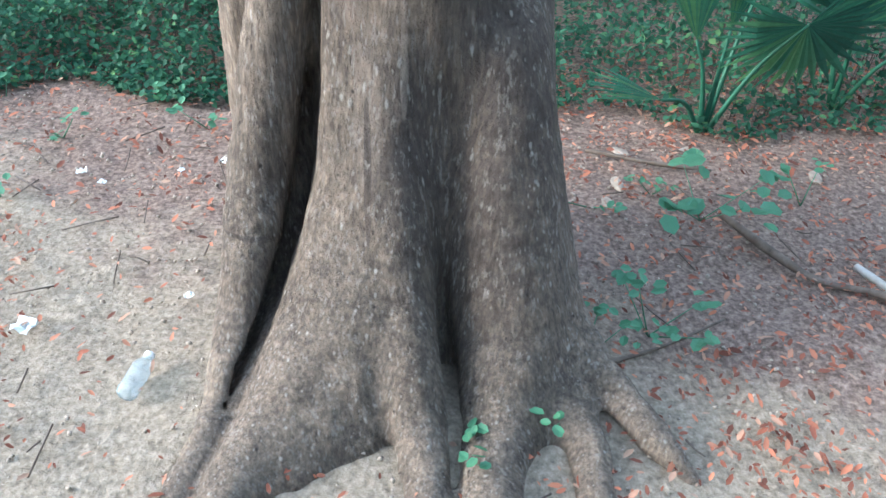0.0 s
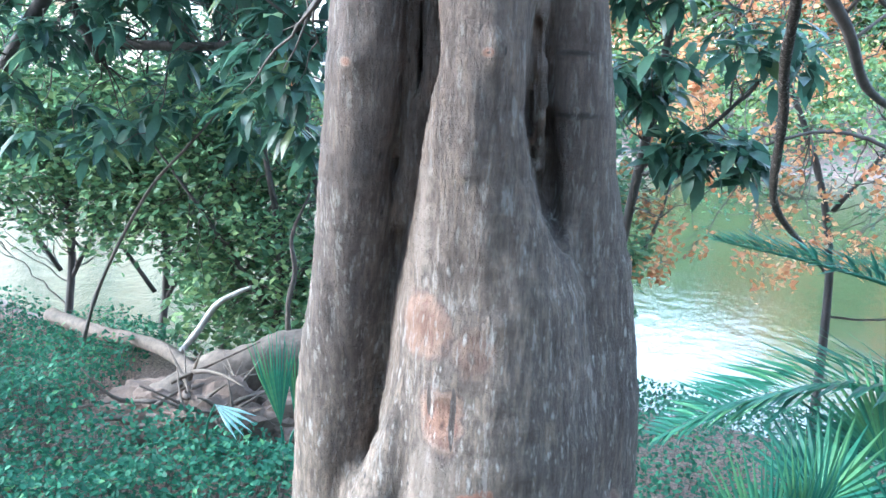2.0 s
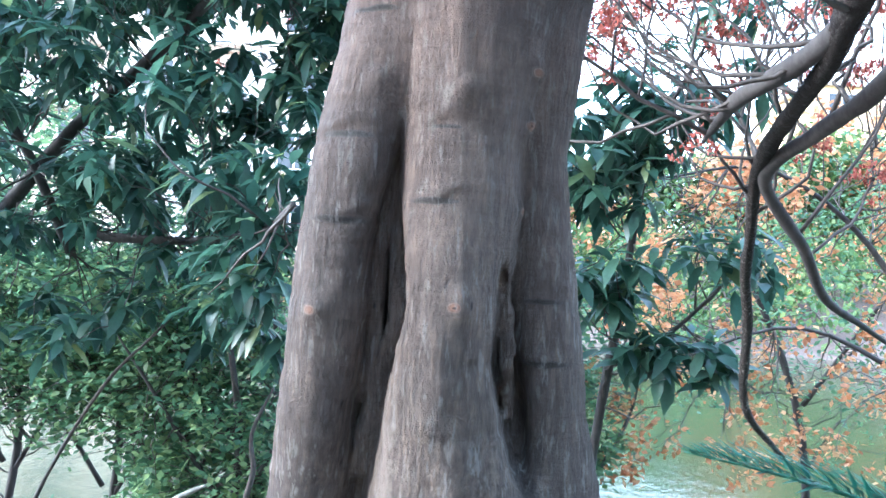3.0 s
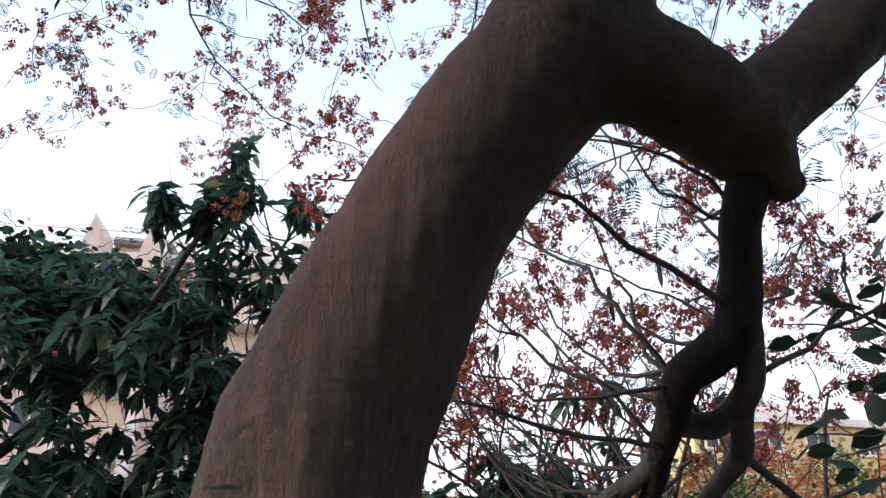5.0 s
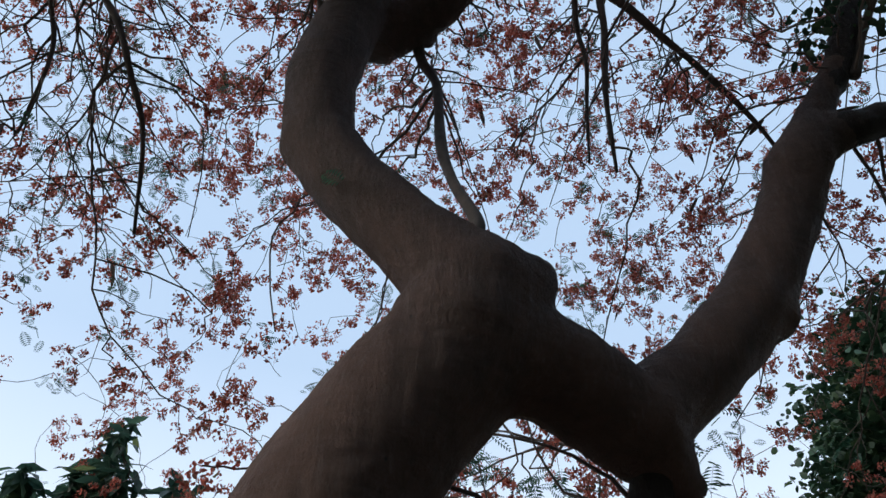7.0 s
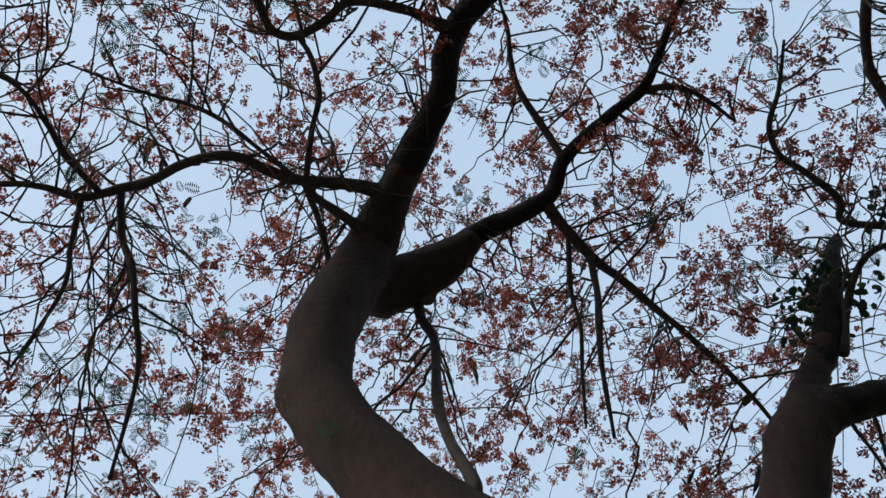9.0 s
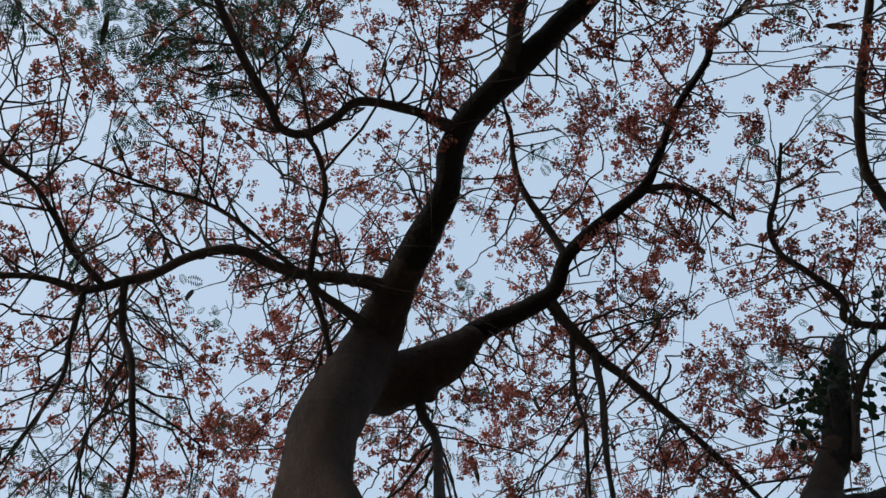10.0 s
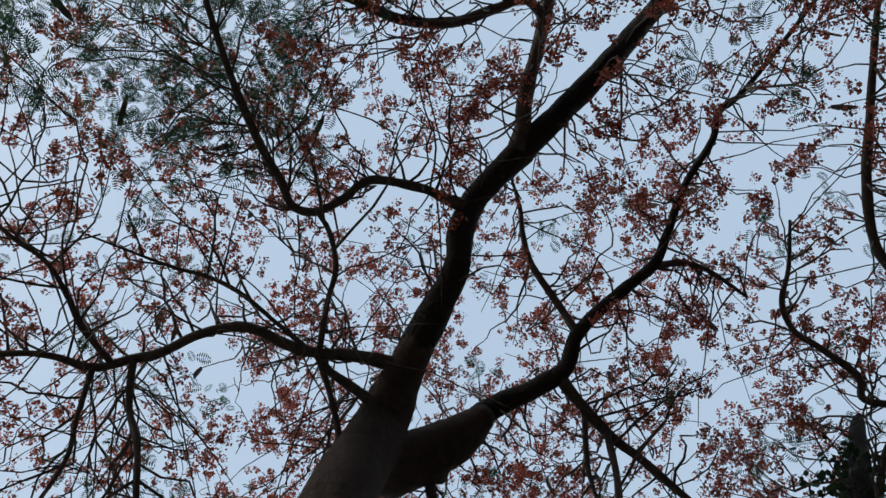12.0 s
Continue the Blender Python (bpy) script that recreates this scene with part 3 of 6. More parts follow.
# fused stems of the trunk: rows of x, y, z, radius
STEMS = [
    # core, centre, right and left columns
    (0.05, [(-0.08, 1.6, -0.1, 0.24), (-0.1, 1.68, 0.6, 0.16), (-0.15, 1.68, 1.3, 0.15), (-0.17, 1.64, 1.7, 0.15), (-0.16, 1.63, 2.0, 0.15), (-0.11, 1.6, 2.4, 0.15)]),
    (0.05, [(-0.06, 1.4, -0.1, 0.27), (-0.05, 1.5, 0.3, 0.235), (-0.05, 1.52, 0.6, 0.22), (-0.06, 1.51, 1.1, 0.215), (-0.075, 1.49, 1.35, 0.18), (-0.108, 1.45, 1.6, 0.124), (-0.115, 1.44, 1.8, 0.106), (-0.105, 1.46, 2.05, 0.108), (-0.075, 1.48, 2.4, 0.135), (0.0, 1.46, 2.7, 0.115)]),
    (0.012, [(0.15, 1.48, -0.1, 0.2), (0.09, 1.56, 0.3, 0.2), (0.07, 1.58, 0.7, 0.18), (0.06, 1.58, 1.15, 0.17), (0.065, 1.57, 1.4, 0.125), (0.06, 1.54, 1.6, 0.078), (0.04, 1.53, 1.8, 0.066), (0.01, 1.53, 2.05, 0.068), (-0.005, 1.54, 2.4, 0.11), (0.1, 1.5, 2.7, 0.1)]),
    (0.012, [(-0.44, 1.74, -0.1, 0.13), (-0.4, 1.68, 0.6, 0.1), (-0.35, 1.58, 1.2, 0.088), (-0.318, 1.5, 1.55, 0.08), (-0.298, 1.48, 1.75, 0.08), (-0.268, 1.48, 2.0, 0.086), (-0.19, 1.52, 2.4, 0.115), (-0.065, 1.5, 2.7, 0.09)]),
    # buttresses and roots
    (0.06, [(-0.14, 1.46, 1.1, 0.05), (-0.17, 1.39, 0.75, 0.08), (-0.2, 1.32, 0.47, 0.085), (-0.25, 1.2, 0.2, 0.09), (-0.33, 1.02, 0.06, 0.075), (-0.4, 0.87, 0.03, 0.06), (-0.46, 0.7, -0.01, 0.05)]),
    (0.08, [(-0.12, 1.4, 0.75, 0.06), (-0.145, 1.28, 0.36, 0.085), (-0.2, 1.13, 0.13, 0.105), (-0.25, 1.0, 0.03, 0.08), (-0.29, 0.88, -0.03, 0.05)]),
    (0.08, [(-0.1, 1.36, 0.6, 0.07), (-0.12, 1.22, 0.3, 0.095), (-0.14, 1.08, 0.09, 0.09), (-0.15, 0.97, -0.02, 0.06)]),
    (0.03, [(-0.1, 1.42, 1.05, 0.06), (-0.09, 1.315, 0.6, 0.075), (-0.065, 1.17, 0.28, 0.075), (-0.03, 1.01, 0.08, 0.06), (-0.005, 0.87, 0.02, 0.05), (0.03, 0.7, -0.01, 0.045)]),
    (0.02, [(0.1, 1.5, 0.95, 0.06), (0.13, 1.36, 0.5, 0.11), (0.145, 1.2, 0.16, 0.1), (0.145, 1.03, 0.03, 0.078), (0.12, 0.86, 0.015, 0.065), (0.11, 0.68, -0.02, 0.05)]),
    (0.1, [(0.12, 1.42, 0.7, 0.09), (0.165, 1.3, 0.32, 0.11), (0.19, 1.15, 0.09, 0.09), (0.2, 1.03, 0.0, 0.05)]),
    (0.07, [(0.13, 1.5, 0.6, 0.1), (0.205, 1.34, 0.22, 0.09), (0.28, 1.14, 0.05, 0.055), (0.335, 0.97, 0.02, 0.045), (0.345, 0.84, -0.0, 0.035), (0.36, 0.72, -0.03, 0.025)]),
    (0.07, [(0.15, 1.48, 0.45, 0.1), (0.275, 1.28, 0.13, 0.065), (0.41, 1.12, 0.05, 0.045), (0.5, 0.99, 0.015, 0.032), (0.56, 0.92, -0.02, 0.018)]),
    (0.06, [(0.12, 1.6, 0.4, 0.12), (0.24, 1.62, 0.06, 0.08), (0.38, 1.68, -0.05, 0.04)]),
    (0.012, [(-0.29, 1.56, 0.95, 0.06), (-0.325, 1.5, 0.5, 0.08), (-0.37, 1.38, 0.22, 0.08), (-0.405, 1.26, 0.08, 0.07), (-0.45, 1.1, 0.0, 0.05)]),
    (0.012, [(-0.16, 1.45, 1.4, 0.05), (-0.2, 1.42, 1.15, 0.06), (-0.258, 1.41, 0.95, 0.056), (-0.312, 1.39, 0.75, 0.058), (-0.367, 1.35, 0.47, 0.073), (-0.405, 1.22, 0.2, 0.066), (-0.445, 1.05, 0.06, 0.05), (-0.495, 0.88, 0.02, 0.04), (-0.54, 0.72, -0.02, 0.03)]),
    # woody folds inside the crevices
    (0.008, [(-0.245, 1.5, 1.5, 0.02), (-0.215, 1.475, 1.66, 0.018), (-0.192, 1.455, 1.75, 0.016), (-0.2, 1.455, 1.86, 0.015), (-0.198, 1.46, 1.98, 0.015), (-0.18, 1.47, 2.12, 0.014)]),
    (0.006, [(-0.24, 1.49, 1.62, 0.012), (-0.23, 1.475, 1.74, 0.012), (-0.228, 1.465, 1.88, 0.012), (-0.222, 1.47, 2.0, 0.01)]),
    (0.006, [(0.0, 1.49, 1.6, 0.01), (-0.012, 1.45, 1.7, 0.013), (-0.018, 1.44, 1.78, 0.013), (-0.026, 1.44, 1.86, 0.01)]),
    # leaning upper trunk, the fork and the great limbs
    (0.06, [(-0.11, 1.57, 2.1, 0.1), (-0.1, 1.54, 2.35, 0.16), (-0.03, 1.52, 2.54, 0.184), (0.042, 1.51, 2.74, 0.182), (0.135, 1.49, 2.94, 0.186), (0.235, 1.46, 3.1, 0.188), (0.37, 1.43, 3.27, 0.195)]),
    (0.03, [(0.4, 1.42, 3.32, 0.165), (0.62, 1.45, 3.28, 0.138), (0.845, 1.48, 3.175, 0.12), (1.045, 1.47, 3.355, 0.108), (1.298, 1.44, 3.635, 0.114), (1.473, 1.35, 3.945, 0.104), (1.58, 1.26, 4.2, 0.095), (1.67, 1.2, 4.4, 0.07), (1.83, 1.1, 4.68, 0.054)]),
    (0.06, [(1.54, 1.27, 4.16, 0.08), (1.64, 1.22, 4.27, 0.074), (1.78, 1.15, 4.33, 0.066)]),
    (0.03, [(0.38, 1.4, 3.32, 0.185), (0.41, 1.37, 3.42, 0.16), (0.242, 1.395, 3.63, 0.114), (0.075, 1.44, 3.868, 0.11), (-0.048, 1.468, 4.095, 0.116), (-0.07, 1.434, 4.418, 0.12), (-0.025, 1.43, 4.765, 0.124), (0.024, 1.39, 5.03, 0.112), (0.053, 1.219, 5.14, 0.088), (0.1, 0.974, 5.235, 0.07)]),
    (0.03, [(0.0, 1.5, 4.92, 0.1), (0.12, 1.53, 5.02, 0.118), (0.255, 1.475, 5.1, 0.118), (0.36, 1.385, 5.15, 0.09), (0.44, 1.3, 5.21, 0.06)]),
    (0.03, [(0.28, 1.48, 5.08, 0.08), (0.325, 1.535, 5.06, 0.032)]),
    (0.02, [(0.42, 1.32, 5.19, 0.045), (0.452, 1.365, 5.17, 0.022)]),
    (0.07, [(0.42, 1.38, 3.43, 0.12), (0.55, 1.36, 3.475, 0.072)]),
    (0.03, [(0.54, 1.36, 3.5, 0.06), (0.585, 1.35, 3.52, 0.035)]),
    (0.05, [(0.85, 1.48, 3.15, 0.115), (0.91, 1.5, 3.08, 0.08), (0.945, 1.5, 3.03, 0.05)]),
    (0.06, [(1.28, 1.42, 3.61, 0.09), (1.37, 1.42, 3.58, 0.04)]),
]


# crevices cut into the front of the trunk: rows of x, y, z, half width
CUTS = [
    [(-0.5, 0.93, 0.0, 0.008), (-0.43, 1.12, 0.1, 0.016), (-0.36, 1.22, 0.22, 0.02), (-0.304, 1.27, 0.36, 0.022), (-0.27, 1.3, 0.5, 0.02), (-0.244, 1.33, 0.66, 0.018), (-0.23, 1.34, 0.8, 0.012), (-0.219, 1.35, 0.95, 0.003), (-0.212, 1.36, 1.03, -0.01)],
    [(-0.275, 1.4, 1.1, 0.004), (-0.272, 1.41, 1.2, 0.016), (-0.262, 1.41, 1.37, 0.018), (-0.243, 1.41, 1.5, 0.024), (-0.234, 1.41, 1.6, 0.03), (-0.217, 1.41, 1.7, 0.034), (-0.208, 1.41, 1.77, 0.038), (-0.214, 1.42, 1.87, 0.03), (-0.217, 1.43, 1.95, 0.018), (-0.208, 1.44, 2.03, 0.004), (-0.2, 1.45, 2.1, -0.01)],
    [(0.045, 1.4, 1.465, 0.003), (0.022, 1.41, 1.53, 0.02), (0.008, 1.42, 1.62, 0.028), (-0.01, 1.42, 1.7, 0.028), (-0.018, 1.42, 1.78, 0.016), (-0.026, 1.42, 1.83, 0.004), (-0.035, 1.43, 1.9, -0.01)],
]


def cut(F, rows, lo, h):
    """Take a narrow, deep groove along a line out of the grid of distances."""
    p = np.array(rows, np.float32)
    a = [max(0, int((p[:, k].min() - 0.16 - lo[k]) / h)) for k in range(3)]
    b = [min(F.shape[k], int((p[:, k].max() + 0.16 - lo[k]) / h)) for k in range(3)]
    sl = tuple(slice(i, j) for i, j in zip(a, b))
    X, Y, Z = np.meshgrid(*[np.arange(i, j, dtype=np.float32) * h + lo[k] for k, (i, j) in enumerate(zip(a, b))], indexing="ij")
    x = np.interp(Z, p[:, 2], p[:, 0])
    y = np.interp(Z, p[:, 2], p[:, 1])
    r = np.interp(Z, p[:, 2], p[:, 3], left=-0.05, right=-0.05)
    D = np.sqrt((X - x) ** 2 + (0.28 * np.maximum(np.abs(Y - y) - 0.02, 0)) ** 2) - r
    N, G = np.where(Y < y + 0.11, -D * 0.9, -1), F[sl]
    e = np.clip(0.5 - 0.5 * (G - N) / 0.02, 0, 1)
    F[sl] = (G * (1 - e) + N * e + 0.02 * e * (1 - e)).astype(np.float32)


def build_trunk():
    lo, h = np.array([-0.72, 0.58, -0.14]), 0.0105
    F = blended(STEMS, lo, (1.95, 2.0, 5.35), h, lambda k, z: k + 0.05 * ease(2.05, 2.6, z) * (k < 0.06) * (z < 3))
    for rows in CUTS:
        cut(F, rows, lo, h)
    F = np.minimum(F, blended([s for s in STEMS if s[0] < 0.009], lo, (1.95, 2.0, 5.35), h, lambda k, z: k + 0 * z))
    v, f = surface_net(F, lo, h)
    n = vertex_normals(v, f)
    d = 0.009 * vnoise(v * (7, 7, 3.5)) + 0.0035 * vnoise(v * (34, 34, 6)) + 0.002 * vnoise(v * (16, 16, 70))
    # knots, scars and ring marks left by old branches
    for x, y, z, size, amount in ((-0.146, 1.29, 1.2, 0.03, -0.016), (-0.16, 1.29, 1.245, 0.035, 0.012), (-0.073, 1.17, 0.68, 0.03, 0.016), (-0.13, 1.2, 0.71, 0.025, -0.016), (0.174, 1.42, 0.99, 0.028, 0.018),
                                  (-0.196, 1.27, 1.375, 0.05, 0.008), (-0.093, 1.33, 1.79, 0.025, 0.012), (0.003, 1.39, 1.94, 0.02, 0.014), (-0.035, 1.4, 2.39, 0.022, 0.014), (-0.32, 1.4, 1.77, 0.025, 0.012),
                                  (0.067, 1.42, 2.36, 0.02, 0.012), (-0.08, 1.37, 2.258, 0.016, 0.014), (0.005, 1.42, 2.085, 0.018, 0.016), (0.009, 1.42, 2.169, 0.02, 0.016), (-0.1, 1.35, 2.12, 0.018, 0.013), (-0.245, 1.41, 2.134, 0.018, 0.013), (0.008, 1.43, 1.947, 0.02, 0.016), (-0.043, 1.38, 2.337, 0.02, 0.016), (-0.105, 1.32, 1.785, 0.016, -0.01)):
        q = ((v - (x, y, z)) ** 2).sum(1) / size**2
        d += amount * np.exp(-q)
    for x, z, half in ((-0.14, 1.95, 0.045), (-0.296, 1.915, 0.06), (0.047, 1.8, 0.05), (0.05, 1.7, 0.06), (-0.288, 2.052, 0.055), (-0.257, 2.261, 0.05), (-0.245, 2.36, 0.05), (-0.13, 2.067, 0.03), (-0.4, 0.38, 0.06)):
        on = np.exp(-(((v[:, 0] - x) / half) ** 4)) * (v[:, 1] < 1.62)
        dz = v[:, 2] - z - 0.012 * np.sin(v[:, 0] * 40 + z * 9)
        d += on * (0.003 * np.exp(-((dz - 0.013) / 0.01) ** 2) - 0.0035 * np.exp(-((dz + 0.004) / 0.007) ** 2))
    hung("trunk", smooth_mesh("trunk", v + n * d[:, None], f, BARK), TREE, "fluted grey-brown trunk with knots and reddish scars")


build_trunk()

# limbs: rows of x, y, z, radius
BOUGHS = [
    [(0.053, 1.219, 5.14, 0.075), (0.1, 0.974, 5.235, 0.072), (0.148, 0.722, 5.33, 0.061),
     (0.13, 0.565, 5.425, 0.056), (0.158, 0.413, 5.52, 0.058), (0.264, 0.232, 5.615, 0.062), (0.39, 0.014, 5.71, 0.058), (0.552, -0.274, 5.805, 0.055), (0.675, -0.528, 5.9, 0.05), (0.9, -1.0, 6.1, 0.035), (1.1, -1.6, 6.2, 0.018)],
    [(0.269, 0.18, 5.6, 0.042), (0.269, 0.05, 5.68, 0.038), (0.247, -0.1, 5.76, 0.036), (0.24, -0.393, 5.9, 0.034), (0.2, -0.8, 6.05, 0.024), (0.05, -1.4, 6.2, 0.012)],
    [(0.3, 1.43, 5.17, 0.06), (0.395, 1.347, 5.207, 0.063), (0.494, 1.243, 5.261, 0.051), (0.667, 1.113, 5.314, 0.045), (0.758, 1.007, 5.368, 0.039), (0.771, 0.867, 5.421, 0.033),
     (0.886, 0.666, 5.475, 0.029), (1.022, 0.484, 5.529, 0.024), (1.049, 0.335, 5.582, 0.02), (1.066, 0.092, 5.636, 0.018), (1.131, -0.139, 5.689, 0.017), (1.13, -0.269, 5.743, 0.016), (1.229, -0.406, 5.796, 0.014), (1.45, -0.95, 5.9, 0.008)],
    [(0.771, 0.867, 5.421, 0.02), (0.69, 0.8, 5.5, 0.018), (0.512, 0.663, 5.62, 0.016), (0.439, 0.555, 5.7, 0.014), (0.39, 0.437, 5.76, 0.011), (0.3, 0.3, 5.8, 0.006)],
    [(1.022, 0.484, 5.529, 0.017), (1.17, 0.432, 5.56, 0.014), (1.308, 0.44, 5.57, 0.011), (1.5, 0.5, 5.55, 0.006)],
    [(0.73, 1.05, 5.34, 0.032), (0.84, 1.13, 5.32, 0.028), (1.021, 1.224, 5.25, 0.023), (1.145, 1.253, 5.175, 0.019), (1.328, 1.315, 5.083, 0.017), (1.503, 1.374, 4.992, 0.015), (1.8, 1.5, 4.8, 0.01), (2.1, 1.7, 4.5, 0.006)],
    [(1.0, 1.215, 5.25, 0.018), (1.012, 1.283, 5.0, 0.016), (1.007, 1.354, 4.8, 0.014), (0.998, 1.404, 4.6, 0.011), (1.02, 1.5, 4.3, 0.006)],
    [(0.88, 1.15, 5.31, 0.014), (0.933, 1.343, 5.13, 0.011), (0.974, 1.419, 4.933, 0.009), (0.964, 1.483, 4.7, 0.008), (0.95, 1.55, 4.4, 0.005)],
    [(0.03, 1.15, 5.16, 0.036), (-0.139, 1.148, 5.129, 0.027), (-0.311, 1.176, 5.108, 0.024), (-0.44, 1.171, 5.088, 0.023), (-0.562, 1.138, 5.067, 0.022), (-0.67, 1.153, 5.046, 0.021), (-0.787, 1.22, 5.025, 0.02),
     (-0.896, 1.321, 5.004, 0.02), (-0.992, 1.368, 4.983, 0.019), (-1.128, 1.44, 4.962, 0.017), (-1.277, 1.43, 4.942, 0.015), (-1.438, 1.46, 4.921, 0.013), (-1.8, 1.6, 4.85, 0.01), (-2.3, 1.8, 4.6, 0.006)],
    [(-0.99, 1.368, 4.983, 0.016), (-0.922, 1.502, 4.85, 0.014), (-0.821, 1.545, 4.7, 0.014), (-0.745, 1.628, 4.55, 0.012), (-0.663, 1.785, 4.4, 0.01), (-0.62, 2.0, 4.1, 0.006)],
    [(-1.128, 1.44, 4.962, 0.012), (-1.078, 1.541, 4.775, 0.01), (-1.027, 1.651, 4.6, 0.009), (-1.05, 1.8, 4.3, 0.005)],
    [(0.0, 1.3, 5.02, 0.036), (-0.08, 1.26, 5.02, 0.025), (-0.15, 1.239, 5.033, 0.021), (-0.245, 1.217, 5.067, 0.018), (-0.311, 1.176, 5.1, 0.015)],
    [(-0.311, 1.17, 5.1, 0.016), (-0.202, 1.288, 4.99, 0.014), (-0.102, 1.433, 4.88, 0.014)],
    [(-0.301, 1.17, 5.1, 0.015), (-0.326, 0.966, 5.13, 0.013), (-0.333, 0.827, 5.17, 0.012), (-0.405, 0.708, 5.25, 0.012), (-0.49, 0.65, 5.33, 0.011)],
    [(-0.33, 1.175, 5.1, 0.012), (-0.507, 1.09, 5.09, 0.01), (-0.667, 1.017, 5.09, 0.01), (-0.814, 0.99, 5.095, 0.008), (-0.977, 0.994, 5.1, 0.007), (-1.3, 0.95, 5.05, 0.004)],
    [(-1.069, 1.4, 4.97, 0.014), (-1.209, 1.301, 4.985, 0.013), (-1.299, 1.186, 4.99, 0.011), (-1.408, 1.08, 4.995, 0.01), (-1.574, 1.017, 5.0, 0.009), (-1.9, 0.8, 4.95, 0.005)],
    [(0.14, 0.47, 5.47, 0.034), (0.0, 0.45, 5.43, 0.024), (-0.094, 0.44, 5.422, 0.021), (-0.311, 0.466, 5.394, 0.02), (-0.402, 0.579, 5.367, 0.018), (-0.499, 0.661, 5.339, 0.018), (-0.594, 0.656, 5.311, 0.018),
     (-0.66, 0.562, 5.283, 0.018), (-0.781, 0.43, 5.256, 0.018), (-0.907, 0.261, 5.228, 0.016), (-1.035, 0.06, 5.2, 0.014), (-1.3, -0.4, 5.15, 0.008)],
    [(2.9, 0.4, 5.0, 0.04), (2.5, 0.55, 5.1, 0.028), (2.193, 0.686, 5.2, 0.02), (2.005, 0.731, 5.233, 0.018), (1.958, 0.649, 5.267, 0.017), (1.769, 0.583, 5.3, 0.015), (1.649, 0.55, 5.333, 0.014), (1.566, 0.45, 5.367, 0.012), (1.552, 0.301, 5.4, 0.01), (1.5, 0.1, 5.45, 0.006)],
    [(2.5, 0.7, 4.9, 0.03), (1.967, 0.2, 5.3, 0.024), (1.844, 0.072, 5.375, 0.022), (1.757, -0.147, 5.45, 0.022), (1.712, -0.381, 5.525, 0.02), (1.606, -0.795, 5.6, 0.015), (1.5, -1.3, 5.7, 0.008)],
    [(0.24, -0.45, 5.91, 0.026), (0.12, -0.5, 5.9, 0.025), (0.007, -0.422, 5.88, 0.025), (-0.177, -0.297, 5.86, 0.026), (-0.408, -0.238, 5.84, 0.026), (-0.604, -0.256, 5.82, 0.025), (-0.749, -0.3, 5.8, 0.023), (-1.1, -0.6, 5.75, 0.014), (-1.5, -0.8, 5.7, 0.007)],
    [(0.36, 1.3, 3.52, 0.02), (0.397, 1.272, 3.59, 0.019), (0.361, 1.365, 3.882, 0.018), (0.35, 1.448, 4.197, 0.019), (0.366, 1.547, 4.729, 0.02), (0.31, 1.57, 4.95, 0.022), (0.27, 1.5, 5.12, 0.026)],
    [(1.7, 1.18, 4.46, 0.055), (1.83, 1.1, 4.68, 0.056), (1.968, 0.98, 5.02, 0.046), (2.06, 0.88, 5.28, 0.036), (2.096, 0.84, 5.36, 0.018)],
    [(1.86, 1.08, 4.6, 0.022), (1.93, 1.02, 4.78, 0.018), (1.98, 0.9, 4.93, 0.016), (2.04, 0.8, 5.02, 0.014), (2.13, 0.74, 5.06, 0.012), (2.3, 0.7, 5.1, 0.006)],
    [(1.68, 1.19, 4.29, 0.062), (1.76, 1.15, 4.32, 0.064), (1.968, 1.1, 4.4, 0.066), (2.335, 1.0, 4.55, 0.06), (2.7, 0.8, 4.9, 0.045), (3.1, 0.5, 5.3, 0.03), (3.6, 0.1, 5.6, 0.012)],
    [(0.9, 1.49, 3.14, 0.068), (0.87, 1.52, 3.03, 0.058), (0.853, 1.55, 2.944, 0.051), (0.852, 1.6, 2.818, 0.048), (0.846, 1.65, 2.707, 0.055), (0.8, 1.7, 2.65, 0.052), (0.748, 1.75, 2.605, 0.047), (0.746, 1.85, 2.531, 0.041), (0.746, 1.95, 2.451, 0.032),
     (0.769, 2.1, 2.388, 0.026), (0.806, 2.5, 2.279, 0.026), (0.879, 2.8, 2.194, 0.023), (0.946, 3.0, 2.053, 0.02), (1.008, 3.2, 1.889, 0.021), (1.101, 3.4, 1.683, 0.02), (1.181, 3.6, 1.33, 0.018), (1.412, 3.8, 1.105, 0.013), (1.6, 3.95, 0.95, 0.006)],
    [(0.85, 1.62, 2.76, 0.04), (0.88, 1.66, 2.69, 0.037), (0.896, 1.7, 2.613, 0.032), (0.904, 1.8, 2.563, 0.034), (0.855, 1.85, 2.522, 0.034), (0.764, 1.86, 2.52, 0.034)],
    [(0.746, 1.94, 2.455, 0.029), (0.71, 2.1, 2.409, 0.027), (0.645, 2.3, 2.367, 0.024), (0.64, 2.45, 2.335, 0.016), (0.635, 2.6, 2.29, 0.007)],
    [(0.904, 1.8, 2.55, 0.032), (0.942, 1.9, 2.465, 0.03), (0.922, 2.0, 2.409, 0.027), (0.906, 2.15, 2.34, 0.025), (0.88, 2.35, 2.29, 0.024), (0.87, 2.7, 2.2, 0.022), (1.092, 2.9, 1.998, 0.02), (1.27, 3.1, 1.823, 0.018), (1.523, 3.3, 1.719, 0.012), (1.8, 3.5, 1.6, 0.006)],
    [(0.935, 1.9, 2.47, 0.014), (1.078, 2.0, 2.416, 0.012), (1.219, 2.1, 2.369, 0.01), (1.5, 2.3, 2.3, 0.006)],
]


